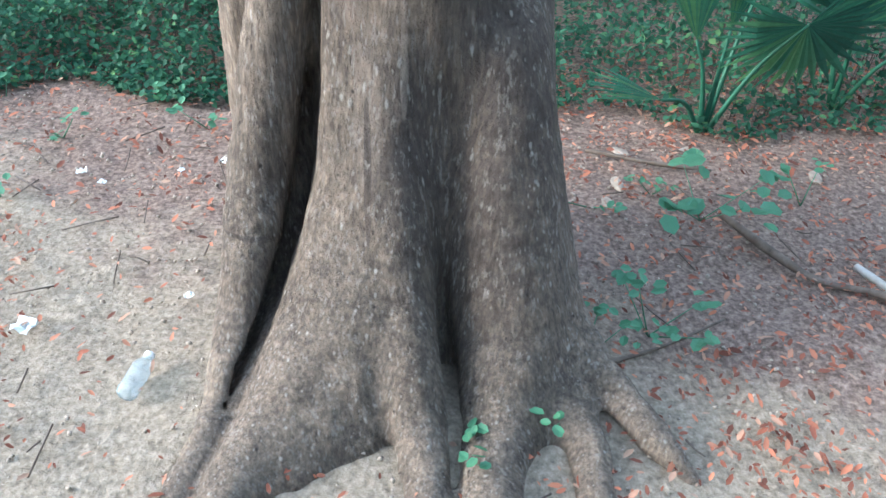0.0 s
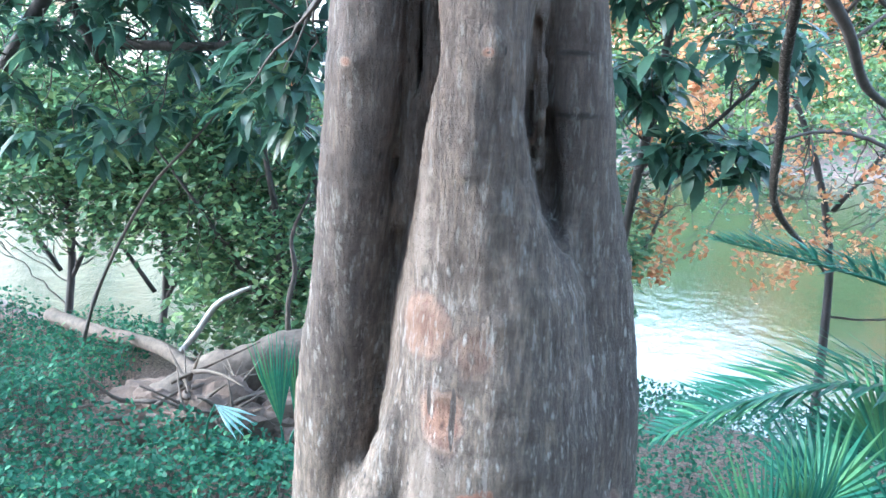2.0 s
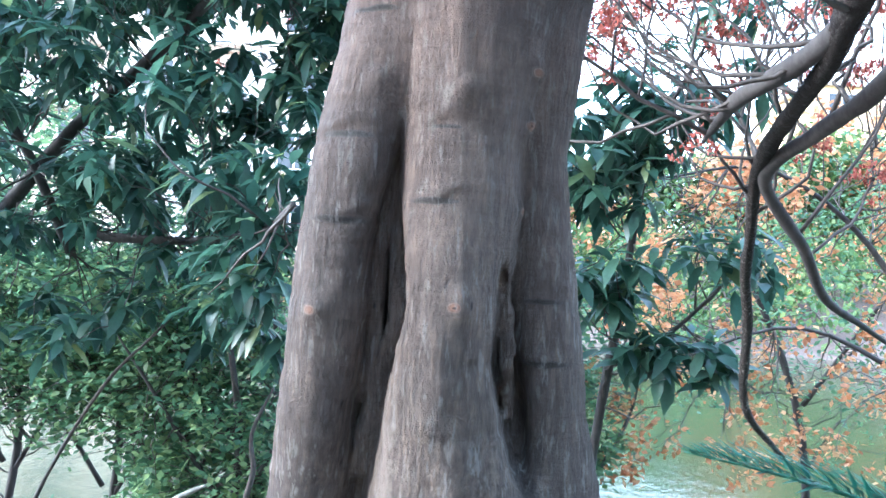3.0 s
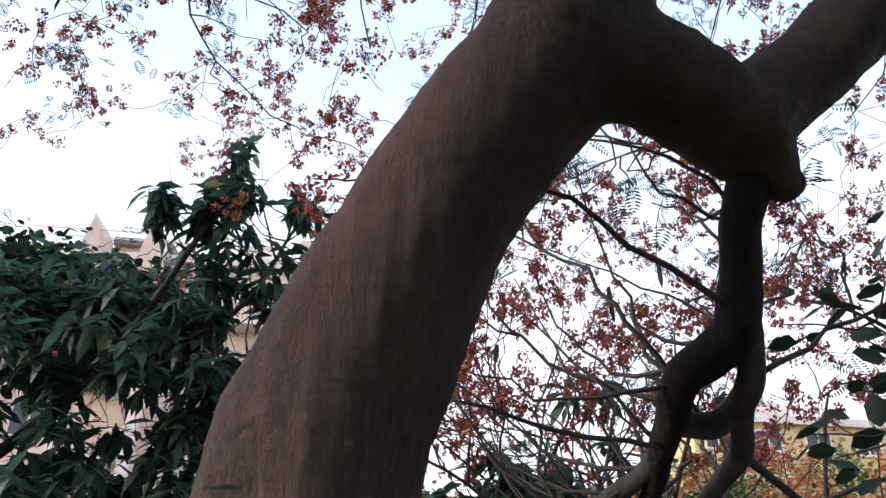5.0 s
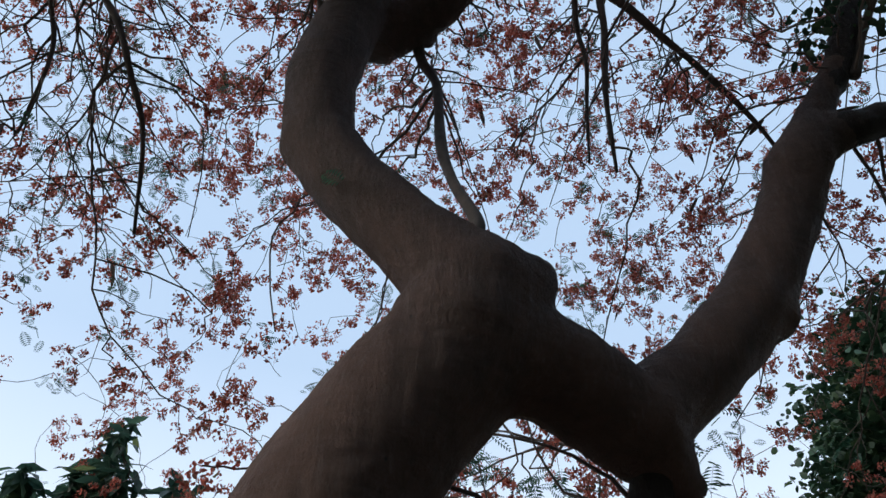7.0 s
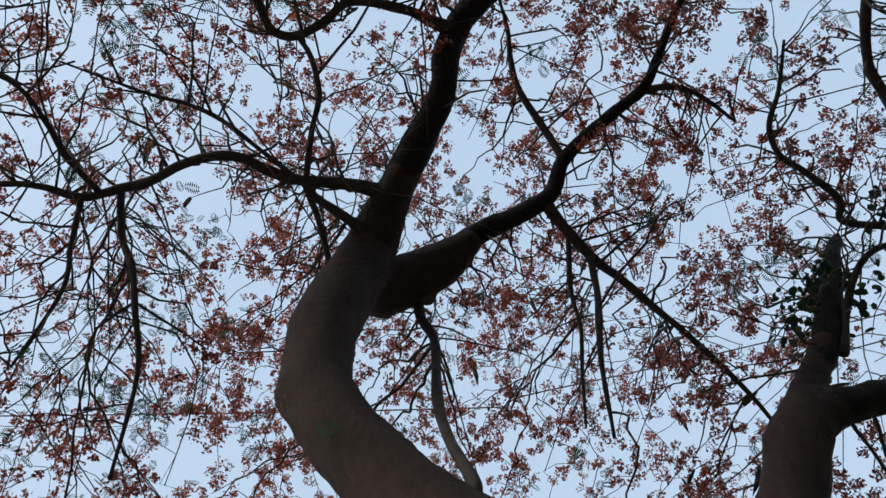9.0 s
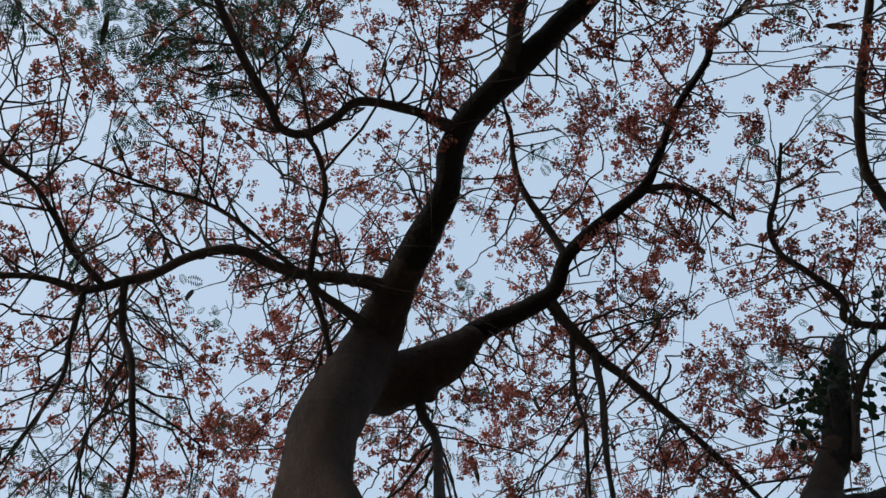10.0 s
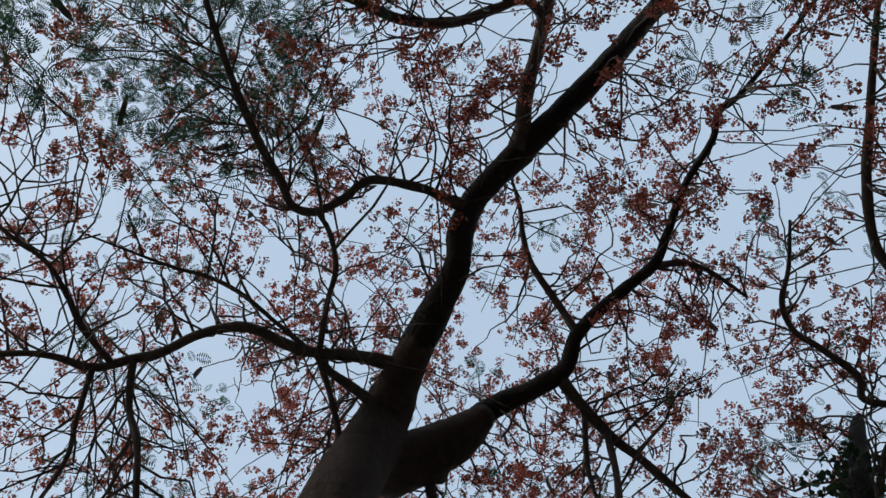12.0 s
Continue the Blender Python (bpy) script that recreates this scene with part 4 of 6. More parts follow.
def build_limbs():
    nodes = []
    for rows in BOUGHS:
        path = spline(rows, 6)
        path[:, 3] = np.maximum(path[:, 3], 0.003)
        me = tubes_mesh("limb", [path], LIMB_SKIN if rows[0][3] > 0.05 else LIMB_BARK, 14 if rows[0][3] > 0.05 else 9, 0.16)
        hung("limb", me, TREE)
        nodes.append(path)
    return nodes


SKELETON = build_limbs()

# ---- crown of the large tree ----


def grow(nodes, radii, targets, rng, sag=0.06, wander=0.35, reach=9.0):
    """Twigs from the nearest wood to each target, each one adding wood that later ones may start from."""
    pts, rad, paths, used = nodes.copy(), radii.copy(), [], np.zeros(len(nodes))
    order = np.argsort([np.min(((nodes - t) ** 2).sum(1)) for t in targets])
    for k in order:
        t = targets[k]
        d = np.sqrt(((pts - t) ** 2).sum(1))
        i = int(np.argmin(d + 0.003 / np.maximum(rad, 0.002) + used))
        used += 0.12 * np.exp(-((pts - pts[i]) ** 2).sum(1) / 0.06**2)
        a, ln = pts[i], d[i]
        if ln > reach:
            continue
        n = max(3, int(ln / 0.07))
        u = np.linspace(0, 1, n + 1)[:, None]
        bend = rng.normal(0, wander * ln * 0.28, 3)
        p = a + (t - a) * u + bend * np.sin(np.pi * u) + rng.normal(0, 0.012, (n + 1, 3)) * np.sin(np.pi * u)
        p[:, 2] -= sag * ln * (np.sin(np.pi * u[:, 0]))
        r0 = min(rad[i] * 0.8, 0.0034 + 0.006 * ln)
        r = r0 * (1 - u[:, 0]) + 0.0022 * u[:, 0]
        paths.append(np.column_stack([p, r]))
        pts, rad, used = np.vstack([pts, p[1:]]), np.concatenate([rad, r[1:]]), np.concatenate([used, np.full(n, 0.03)])
    return paths


DOT = ([(-0.6, 0, 0), (-0.05, 0.34, 0.1), (0.6, 0.06, 0), (0.0, -0.36, 0.1)], [(0, 1, 2, 3)])
POD_SHAPE = ([(0, 0.05, 0), (0.3, 0.085, -0.02), (0.7, 0.075, -0.08), (1, 0, -0.2), (0.7, -0.07, -0.06), (0.3, -0.08, 0.01), (0, -0.05, 0)], [(0, 1, 2, 3, 4, 5, 6)])


def build_crown():
    rng = np.random.default_rng(7)
    wood = np.vstack(SKELETON)
    high = wood[wood[:, 2] > 3.9]
    thick = high[high[:, 3] > 0.045, :3]
    # the crown: a shallow dome over the trunk that droops at its rim
    targets = []
    while len(targets) < 3000:
        x, y = rng.uniform(-5.2, 5.6), rng.uniform(-4.4, 7.0)
        if len(targets) < 1600:
            x, y = rng.uniform(-2.3, 2.6), rng.uniform(-1.4, 3.4)
        q = ((x - 0.2) / 5.2) ** 2 + ((y - 1.3) / 5.6) ** 2
        if q > 1:
            continue
        top = 6.25 - 2.5 * q
        z = top - abs(rng.normal(0, 0.55)) - (rng.random() < 0.25) * rng.uniform(0, 0.9) * (q > 0.1)
        near = np.min(((high[:, :3] - (x, y, z)) ** 2).sum(1))
        if near < 0.03 or np.min(((thick - (x, y, z)) ** 2).sum(1)) < 0.09 or (z < 4.3 and abs(x - 0.3) < 1.0 and 0.3 < y < 2.4) or z < 3.2:
            continue
        if x < -0.6 and y > 1.9 and rng.random() < 0.2:
            continue
        targets.append((x, y, z))
    targets += [(rng.uniform(-2.6, -0.5), rng.uniform(-1.9, 0.75), rng.uniform(5.2, 6.3)) for _ in range(480)]
    low = [(0.4 + rng.normal(0, 0.45), 2.9 + rng.normal(0, 0.5), rng.uniform(2.6, 3.9)) for _ in range(150)]
    low += [(1.5 + rng.normal(0, 0.4), 2.9 + rng.normal(0, 0.5), rng.uniform(2.7, 3.9)) for _ in range(130)]
    low += [(rng.uniform(-2.6, -0.3), rng.uniform(1.6, 3.6), rng.uniform(4.2, 5.2)) for _ in range(110)]
    targets = np.array(targets + low)
    sub = wood[::2]
    sub = sub[(sub[:, 2] > 4.5) | (sub[:, 0] > 0.6)]
    paths = grow(sub[:, :3], sub[:, 3], targets, rng, wander=0.55, reach=1.0)
    hung("twig_mass", tubes_mesh("twig_mass", paths, TWIG_BARK, 4), TREE, "thin dark twigs", "stuff")
    # thin bare twigs that droop from the outer wood
    bare = []
    start = wood[(wood[:, 2] > 4.2) & (wood[:, 3] < 0.03)]
    side = start[rng.integers(0, len(start), 200)]
    for s in side:
        ang, ln, fall = rng.uniform(0, 6.28), rng.uniform(0.2, 0.65), rng.uniform(0.2, 1.0)
        u = np.linspace(0, 1, 6)
        line = s[:3] + np.column_stack([math.cos(ang) * ln * u + rng.normal(0, 0.008, 6), math.sin(ang) * ln * u + rng.normal(0, 0.008, 6), -fall * ln * u**1.5])
        bare.append(np.column_stack([line, np.linspace(0.0045, 0.0016, 6)]))
    hung("twig_mass", tubes_mesh("twig_mass", bare, TWIG_BARK, 4), TREE, "thin drooping bare twigs", "stuff")
    tips = np.array([p[-1, :3] for p in paths])
    mids = np.array([p[len(p) // 2, :3] for p in paths if len(p) > 5])
    # green towards one side of the crown, red-brown seed clusters elsewhere
    green_chance = 0.07 + 0.5 * ((tips[:, 0] < -0.6) & (tips[:, 1] < 0.6)) + 0.16 * (tips[:, 0] < -0.8) + 0.12 * (tips[:, 1] < -0.3)
    green_chance = green_chance + 0.6 * (((tips - (1.0, 1.5, 4.7)) ** 2).sum(1) < 0.14) + 0.4 * (((tips - (-0.8, 1.9, 4.9)) ** 2).sum(1) < 0.2)
    green_chance = green_chance + 0.3 * ((tips[:, 2] < 4.1) & (tips[:, 0] > 0))
    is_green = rng.random(len(tips)) < green_chance
    red = tips[~is_green & (rng.random(len(tips)) < np.where(tips[:, 0] < -0.7, 0.68, 0.9))]
    red = np.vstack([red, mids[rng.random(len(mids)) < 0.15]])
    red = red[~((red[:, 0] > 3.2) & (red[:, 2] < 5.4)) & ((np.abs(red[:, 0]) < 3.6) | (rng.random(len(red)) < 0.5))]
    # each cluster is a few sprays, each spray a loose ball of small seeds
    sprays = rng.integers(5, 11, len(red))
    spray = np.repeat(red, sprays, 0)
    spray = spray + rng.normal(0, 0.043, spray.shape) - (0, 0, 0.02)
    per = rng.integers(16, 36, len(spray))
    c = np.repeat(spray, per, 0)
    shell = rng.normal(0, 1, c.shape)
    shell *= (rng.uniform(0.35, 1.0, len(c)) / np.linalg.norm(shell, axis=1))[:, None]
    p = c + shell * np.repeat(rng.uniform(0.02, 0.04, len(spray)), per)[:, None]
    hung("seed_mass", scatter("seed_mass", DOT, p, turns(len(p), rng, 1.4), rng.uniform(0.0115, 0.019, len(p)), POD), TREE, "red-brown clusters of small dry seeds", "stuff")
    # fine stalks inside the clusters
    pick = rng.random(len(p)) < 0.022
    stalk = [np.column_stack([np.linspace(a, b, 3), [0.0012, 0.001, 0.0008]]) for a, b in zip(c[pick], p[pick])]
    hung("stalk_mass", tubes_mesh("stalk_mass", stalk, TWIG_BARK, 3), TREE, "", "stuff")
    g = tips[is_green]
    per = rng.integers(7, 13, len(g))
    c = np.repeat(g, per, 0) + rng.normal(0, 0.05, (per.sum(), 3))
    rot = euler_many(rng.normal(0, 0.4, len(c)), rng.normal(0.25, 0.5, len(c)), rng.uniform(0, 6.28, len(c)))
    hung("feathery_foliage", scatter("feathery_foliage", feather_leaf(7), c, rot, rng.uniform(0.05, 0.1, len(c)), FEATHER), TREE, "green feathery divided leaves", "stuff")
    # long dry pods that hang from the twigs
    k = tips[rng.random(len(tips)) < 0.05]
    rot = euler_many(rng.normal(0, 0.3, len(k)), rng.normal(1.2, 0.5, len(k)), rng.uniform(0, 6.28, len(k)))
    hung("pod_mass", scatter("pod_mass", POD_SHAPE, k, rot, rng.uniform(0.1, 0.2, len(k)), TWIG_BARK), TREE, "long dark hanging pods", "stuff")

    # broad leaves of a climber on the broken right-hand limb
    c = np.vstack([rng.normal(0, 1, (k, 3)) * (0.07, 0.07, 0.06) + q for k, q in ((70, (1.76, 1.05, 4.83)), (60, (1.86, 0.98, 4.95)), (60, (1.98, 0.92, 4.86)), (90, (2.14, 0.62, 5.2)), (70, (2.2, 0.52, 5.1)))])
    rot = euler_many(rng.normal(0, 0.6, len(c)), rng.normal(0.5, 0.5, len(c)), rng.uniform(0, 6.28, len(c)))
    hung("climber_foliage", scatter("climber_foliage", ROUND_LEAF, c, rot, rng.uniform(0.022, 0.048, len(c)), DUSKY), TREE, "broad dark green climber leaves", "stuff")


build_crown()

# ---- plants behind the tree ----


def leafy_tree(name, base, stems, targets, rosette, leaf, leaf_size, mat, label, category, rng, flat=0.25, spread=0.03, droop=0.35, sides=6):
    """A trunk and its stems, twigs to each target, and a rosette of leaves at each twig's end."""
    top = thing(name, base, label, category)
    paths = [spline(s, 5) for s in stems]
    hung("trunk", tubes_mesh("trunk", paths[:1], LIMB_BARK, 9, 0.12), top)
    for p in paths[1:]:
        hung("limb", tubes_mesh("limb", [p], LIMB_BARK, 7, 0.12), top)
    wood = np.vstack(paths)
    twigs = grow(wood[:, :3], wood[:, 3], np.array(targets), rng, 0.03)
    hung("twig_mass", tubes_mesh("twig_mass", twigs, TWIG_BARK, 4), top, "", "stuff")
    tips = np.array([t[-1, :3] for t in twigs])
    per = rng.integers(rosette[0], rosette[1], len(tips))
    c = np.repeat(tips, per, 0) + rng.normal(0, spread, (per.sum(), 3))
    rot = euler_many(rng.normal(0, flat, len(c)), rng.normal(droop, 0.45, len(c)), rng.uniform(0, 6.28, len(c)))
    hung("foliage", scatter("foliage", leaf, c, rot, rng.uniform(*leaf_size, len(c)), mat), top, "", "stuff")
    return top


def cloud(n, centre, size, rng, keep=None):
    out = []
    while len(out) < n:
        p = rng.normal(0, 1, 3)
        p /= np.linalg.norm(p)
        q = np.array(centre) + p * rng.random() ** 0.4 * np.array(size)
        if keep is None or keep(q):
            out.append(q)
    return out


def build_background_trees():
    rng = np.random.default_rng(21)
    # broad-leaved tree with drooping dark leaves beside the trunk
    t = cloud(220, (-2.3, 4.2, 2.3), (1.7, 0.9, 1.2), rng, lambda q: q[2] > 1.35 and q[0] < -0.75)
    t += cloud(42, (-1.6, 4.1, 3.0), (1.05, 0.6, 0.6), rng)
    t += cloud(15, (-0.88, 4.1, 4.3), (0.24, 0.2, 0.36), rng) + cloud(6, (-0.47, 4.1, 4.1), (0.1, 0.12, 0.26), rng) + cloud(7, (-1.2, 4.1, 4.2), (0.16, 0.15, 0.22), rng)
    t += cloud(95, (-1.75, 4.4, 3.6), (0.75, 0.4, 0.42), rng) + cloud(24, (-2.6, 4.5, 3.7), (0.4, 0.3, 0.5), rng)
    t += cloud(38, (-1.0, 4.4, 3.2), (0.5, 0.3, 0.4), rng) + cloud(15, (-0.95, 4.25, 3.75), (0.5, 0.25, 0.3), rng)
    t += cloud(24, (-0.95, 3.5, 1.9), (0.3, 0.3, 0.5), rng)
    leafy_tree("mango_tree", (-3.7, 5.1, -0.25), [[(-3.7, 5.1, -0.35, 0.06), (-3.5, 4.9, 1.0, 0.05), (-2.5, 4.5, 2.3, 0.04), (-1.5, 4.2, 3.2, 0.03), (-1.0, 4.05, 4.1, 0.015)],
                                                  [(-2.3, 4.5, 1.9, 0.03), (-1.5, 4.1, 1.9, 0.022), (-1.0, 3.6, 1.95, 0.02), (-0.72, 2.98, 2.04, 0.012)], [(-2.3, 4.5, 1.8, 0.03), (-2.6, 4.3, 2.5, 0.025), (-3.2, 4.3, 2.9, 0.01)],
                                                  [(-1.5, 4.2, 3.2, 0.02), (-0.8, 4.15, 3.6, 0.015), (-0.5, 4.15, 4.2, 0.008)]],
               t, (13, 21), LONG_LEAF, (0.11, 0.2), MANGO, "mango tree with dense drooping dark green leaves", "tree", rng)
    # dark rounded tree behind it
    t = []
    for c in cloud(36, (-2.85, 6.5, 4.35), (1.25, 0.6, 0.42), rng):
        t += cloud(12, c, (0.4, 0.35, 0.26), rng)
    leafy_tree("dense_tree", (-5.3, 6.4, -0.4), [[(-5.3, 6.4, -0.6, 0.09), (-5.0, 6.4, 2.0, 0.07), (-3.9, 6.45, 3.6, 0.045), (-3.0, 6.5, 4.6, 0.02)], [(-4.2, 6.4, 3.2, 0.04), (-2.8, 6.5, 3.9, 0.025), (-2.0, 6.5, 4.4, 0.01)]],
               t, (20, 32), ROUND_LEAF, (0.07, 0.12), DUSKY, "tree with a rounded dense dark green crown", "tree", rng, 0.6, 0.11, 0.3)
    # a smaller one of the same kind on the other side
    t = cloud(30, (0.6, 3.95, 2.45), (0.36, 0.3, 0.3), rng) + cloud(16, (0.6, 3.98, 1.85), (0.24, 0.2, 0.2), rng) + cloud(18, (0.92, 3.9, 1.5), (0.26, 0.2, 0.2), rng)
    t += cloud(9, (1.16, 3.85, 2.05), (0.22, 0.2, 0.18), rng) + cloud(10, (1.0, 3.8, 2.7), (0.3, 0.25, 0.25), rng) + cloud(12, (0.75, 3.9, 2.65), (0.3, 0.3, 0.25), rng) + cloud(4, (1.05, 3.7, 3.1), (0.12, 0.1, 0.15), rng)
    leafy_tree("mango_tree", (0.62, 4.5, -0.25), [[(0.62, 4.5, -0.3, 0.035), (0.66, 4.35, 0.8, 0.028), (0.72, 4.1, 1.7, 0.022), (0.8, 3.95, 2.5, 0.014), (1.0, 3.8, 3.0, 0.008)], [(0.7, 4.2, 1.4, 0.018), (0.95, 4.0, 1.6, 0.012), (1.2, 3.9, 1.9, 0.006)]],
               t, (8, 13), LONG_LEAF, (0.13, 0.21), MANGO, "young mango tree with clumps of dark drooping leaves", "tree", rng)
    # twig of large oval leaves close to the hanging limb
    t = cloud(17, (1.45, 2.0, 2.8), (0.35, 0.3, 0.38), rng, lambda q: q[0] > 1.12)
    leafy_tree("broadleaf_shrub", (2.5, 2.2, -0.1), [[(2.5, 2.2, -0.15, 0.03), (2.4, 2.15, 1.2, 0.024), (2.1, 2.1, 2.3, 0.016), (1.6, 2.0, 2.8, 0.008), (1.25, 1.95, 2.95, 0.004)]],
               t, (3, 6), ROUND_LEAF, (0.06, 0.11), DUSKY, "tall shrub with large oval dark green leaves", "shrub", rng, 0.5, 0.05, 0.3)
    # light green shrubs above the water
    open_water = lambda q: q[2] > 0.5 or q[0] > -2.3
    for base, mid, size, n in (((-1.25, 5.2, -0.3), (-1.3, 5.3, 0.9), (1.1, 0.6, 1.3), 260), ((-1.5, 5.0, -0.3), (-1.45, 5.0, 0.35), (0.75, 0.4, 0.6), 150), ((-2.0, 5.5, -0.4), (-2.1, 5.5, 1.0), (0.9, 0.5, 0.9), 420), ((-3.4, 5.9, -0.4), (-3.4, 5.8, 1.2), (1.2, 0.5, 0.8), 420), ((-2.6, 5.8, -0.5), (-2.7, 5.8, 1.75), (1.4, 0.8, 1.35), 430), ((-4.6, 6.4, -0.4), (-4.7, 6.4, 2.2), (1.7, 0.9, 1.7), 380), ((0.62, 5.6, -0.4), (0.66, 5.5, 0.8), (0.4, 0.4, 1.0), 190)):
        x, y, z = base
        leafy_tree("riverside_shrub", base, [[(x, y, z - 0.1, 0.035), (x + 0.1, y, z + 0.9, 0.026), (x - 0.05, y + 0.05, z + 1.8, 0.014), (x, y, z + 2.5, 0.006)], [(x + 0.06, y, z + 0.5, 0.02), (x + 0.45, y - 0.1, z + 1.2, 0.013), (x + 0.6, y, z + 1.7, 0.006)], [(x, y, z + 0.6, 0.02), (x - 0.5, y, z + 1.3, 0.012), (x - 0.8, y, z + 1.7, 0.006)]],
                   cloud(n, mid, size, rng, open_water), (16, 26), CHIP_LEAF, (0.045, 0.085), BUSH, "light green leafy shrub on the river bank", "shrub", rng, 0.5, 0.07, 0.2)
    # orange-leaved twigs over the bank
    t = [(rng.uniform(0.75, 4.2), rng.uniform(4.9, 6.0), rng.uniform(0.5, 3.1)) for _ in range(150)]
    leafy_tree("dry_shrub", (3.4, 5.3, -0.5), [[(3.4, 5.3, -0.55, 0.045), (3.2, 5.3, 0.8, 0.035), (2.7, 5.3, 2.0, 0.022), (1.9, 5.2, 2.6, 0.013), (1.1, 5.1, 2.5, 0.006)], [(3.1, 5.3, 1.2, 0.02), (2.2, 5.4, 1.6, 0.013), (1.3, 5.4, 1.3, 0.006)], [(2.9, 5.3, 1.6, 0.02), (3.6, 5.4, 2.4, 0.012), (4.2, 5.4, 2.8, 0.005)]],
               t, (22, 48), CHIP_LEAF, (0.035, 0.075), BLOOM, "sparse shrub with drooping twigs of orange leaves", "shrub", rng, 0.8, 0.055, 0.3)
    # green twigs among them
    t = [(rng.uniform(0.9, 4.2), rng.uniform(5.6, 6.4), rng.uniform(0.9, 3.0)) for _ in range(230)]
    leafy_tree("riverside_shrub", (2.6, 6.0, -0.6), [[(2.6, 6.0, -0.8, 0.04), (2.5, 6.0, 0.8, 0.03), (2.0, 6.0, 2.0, 0.018), (1.4, 6.0, 2.6, 0.006)], [(2.5, 6.0, 1.0, 0.02), (3.2, 6.0, 2.0, 0.012), (3.9, 6.0, 2.7, 0.005)]],
               t, (14, 28), CHIP_LEAF, (0.035, 0.07), BUSH, "thin shrub with pale green leaves on the bank", "shrub", rng, 0.6, 0.09, 0.2)
    # dense dark tree beyond the right-hand limb
    t = []
    for c in cloud(62, (7.0, 5.5, 6.85), (1.7, 1.3, 1.35), rng):
        t += cloud(15, c, (0.5, 0.5, 0.36), rng)
    leafy_tree("dense_tree", (7.2, 5.0, -0.6), [[(7.2, 5.0, -0.8, 0.16), (7.2, 5.1, 2.5, 0.13), (7.3, 5.3, 5.6, 0.09), (7.4, 5.4, 7.8, 0.03)], [(7.25, 5.2, 4.6, 0.07), (6.8, 5.3, 5.9, 0.04), (6.3, 5.4, 6.8, 0.015)], [(7.25, 5.2, 4.8, 0.07), (8.0, 5.3, 6.2, 0.03), (8.4, 5.3, 7.2, 0.012)]],
               t, (24, 38), ROUND_LEAF, (0.07, 0.13), DUSKY, "tall tree with a dense crown of dark green leaves", "tree", rng, 0.6, 0.15, 0.3)


build_background_trees()

# ---- low plants ----


def creeper(base, label, area, n, high, rng, size=(0.018, 0.037)):
    """A mat of creeper leaves over the ground inside an outline test."""
    top = thing("ground_creeper", base, label, "ground cover", "", "stuff")
    x, y, full = area(rng, n)
    nz = vnoise(np.column_stack([x * 2.3, y * 2.3, x * 0])) * 0.5 + 0.5
    z = height(x, y) + 0.02 + high * full * (0.25 + 0.75 * nz) * rng.beta(1.5, 1.1, len(x))
    rot = euler_many(rng.normal(0, 0.45, len(x)), rng.normal(-0.2, 0.5, len(x)), rng.uniform(0, 6.28, len(x)))
    hung("foliage", scatter("foliage", HEART_LEAF, np.column_stack([x, y, z]), rot, rng.uniform(*size, len(x)), IVY), top, "", "stuff")
    k = rng.random(len(x)) < 0.05
    st = [np.array([(a, b, height(a, b) - 0.01, 0.002), (a + 0.01, b + 0.01, c * 0.6, 0.0017), (a, b, c, 0.0012)]) for a, b, c in zip(x[k], y[k], z[k])]
    hung("stalk_mass", tubes_mesh("stalk_mass", st, TWIG_BARK, 3), top, "", "stuff")


def left_mat(rng, n):
    x = -0.25 - 5.2 * rng.beta(1.1, 1.3, n)
    edge = 2.45 + 0.09 * np.sin(x * 3.1) + 0.06 * np.sin(x * 9.0 + 1) + 0.1 * (x + 1.2)
    y = edge + rng.beta(1.0, 1.5, n) * 3.3
    keep = ~((x > -2.1) & (y > 3.5))
    return x[keep], y[keep], np.clip((y - edge) / 0.4, 0.12, 1)[keep]


def right_mat(rng, n):
    x = -0.1 + 5.2 * rng.beta(1.1, 1.4, n)
    edge = 2.42 + 0.1 * np.sin(x * 4.2) + 0.05 * np.sin(x * 11)
    y = edge + rng.beta(1.0, 1.4, n) * 2.8
    return x, y, np.clip((y - edge) / 0.4, 0.12, 1)


SEED_LEAF = smooth_mesh("seedling_leaf", ROUND_LEAF[0], ROUND_LEAF[1], SPROUT, False)


def seedling(place, leaves, rng, size=0.05, high=0.09):
    """A small seedling: thin stems with a few rounded leaves."""
    top = thing("seedling", place, "small green seedling growing from the soil", "plant", "seedlings")
    for i in range(max(2, leaves // 5)):
        a, ln = rng.uniform(0, 6.28), rng.uniform(0.3, 1.0) * high * 1.3
        tip = np.array(place) + (math.cos(a) * ln, math.sin(a) * ln, high * rng.uniform(0.5, 1.1))
        st = np.column_stack([np.linspace(np.array(place) - (0, 0, 0.01), tip, 4), np.linspace(0.0025, 0.0012, 4)])
        hung("stem", tubes_mesh("stem", [st], SPROUT, 4), top)
        for _ in range(6):
            q = tip + rng.normal(0, 0.5, 3) * (size, size, size * 0.35)
            leaf = part("leaf", SEED_LEAF, top)
            leaf.location = Vector(q) - Vector(place)
            leaf.rotation_euler = (rng.normal(0, 0.3), rng.normal(0, 0.3), rng.uniform(0, 6.28))
            leaf.scale = (size * rng.uniform(0.7, 1.2),) * 3


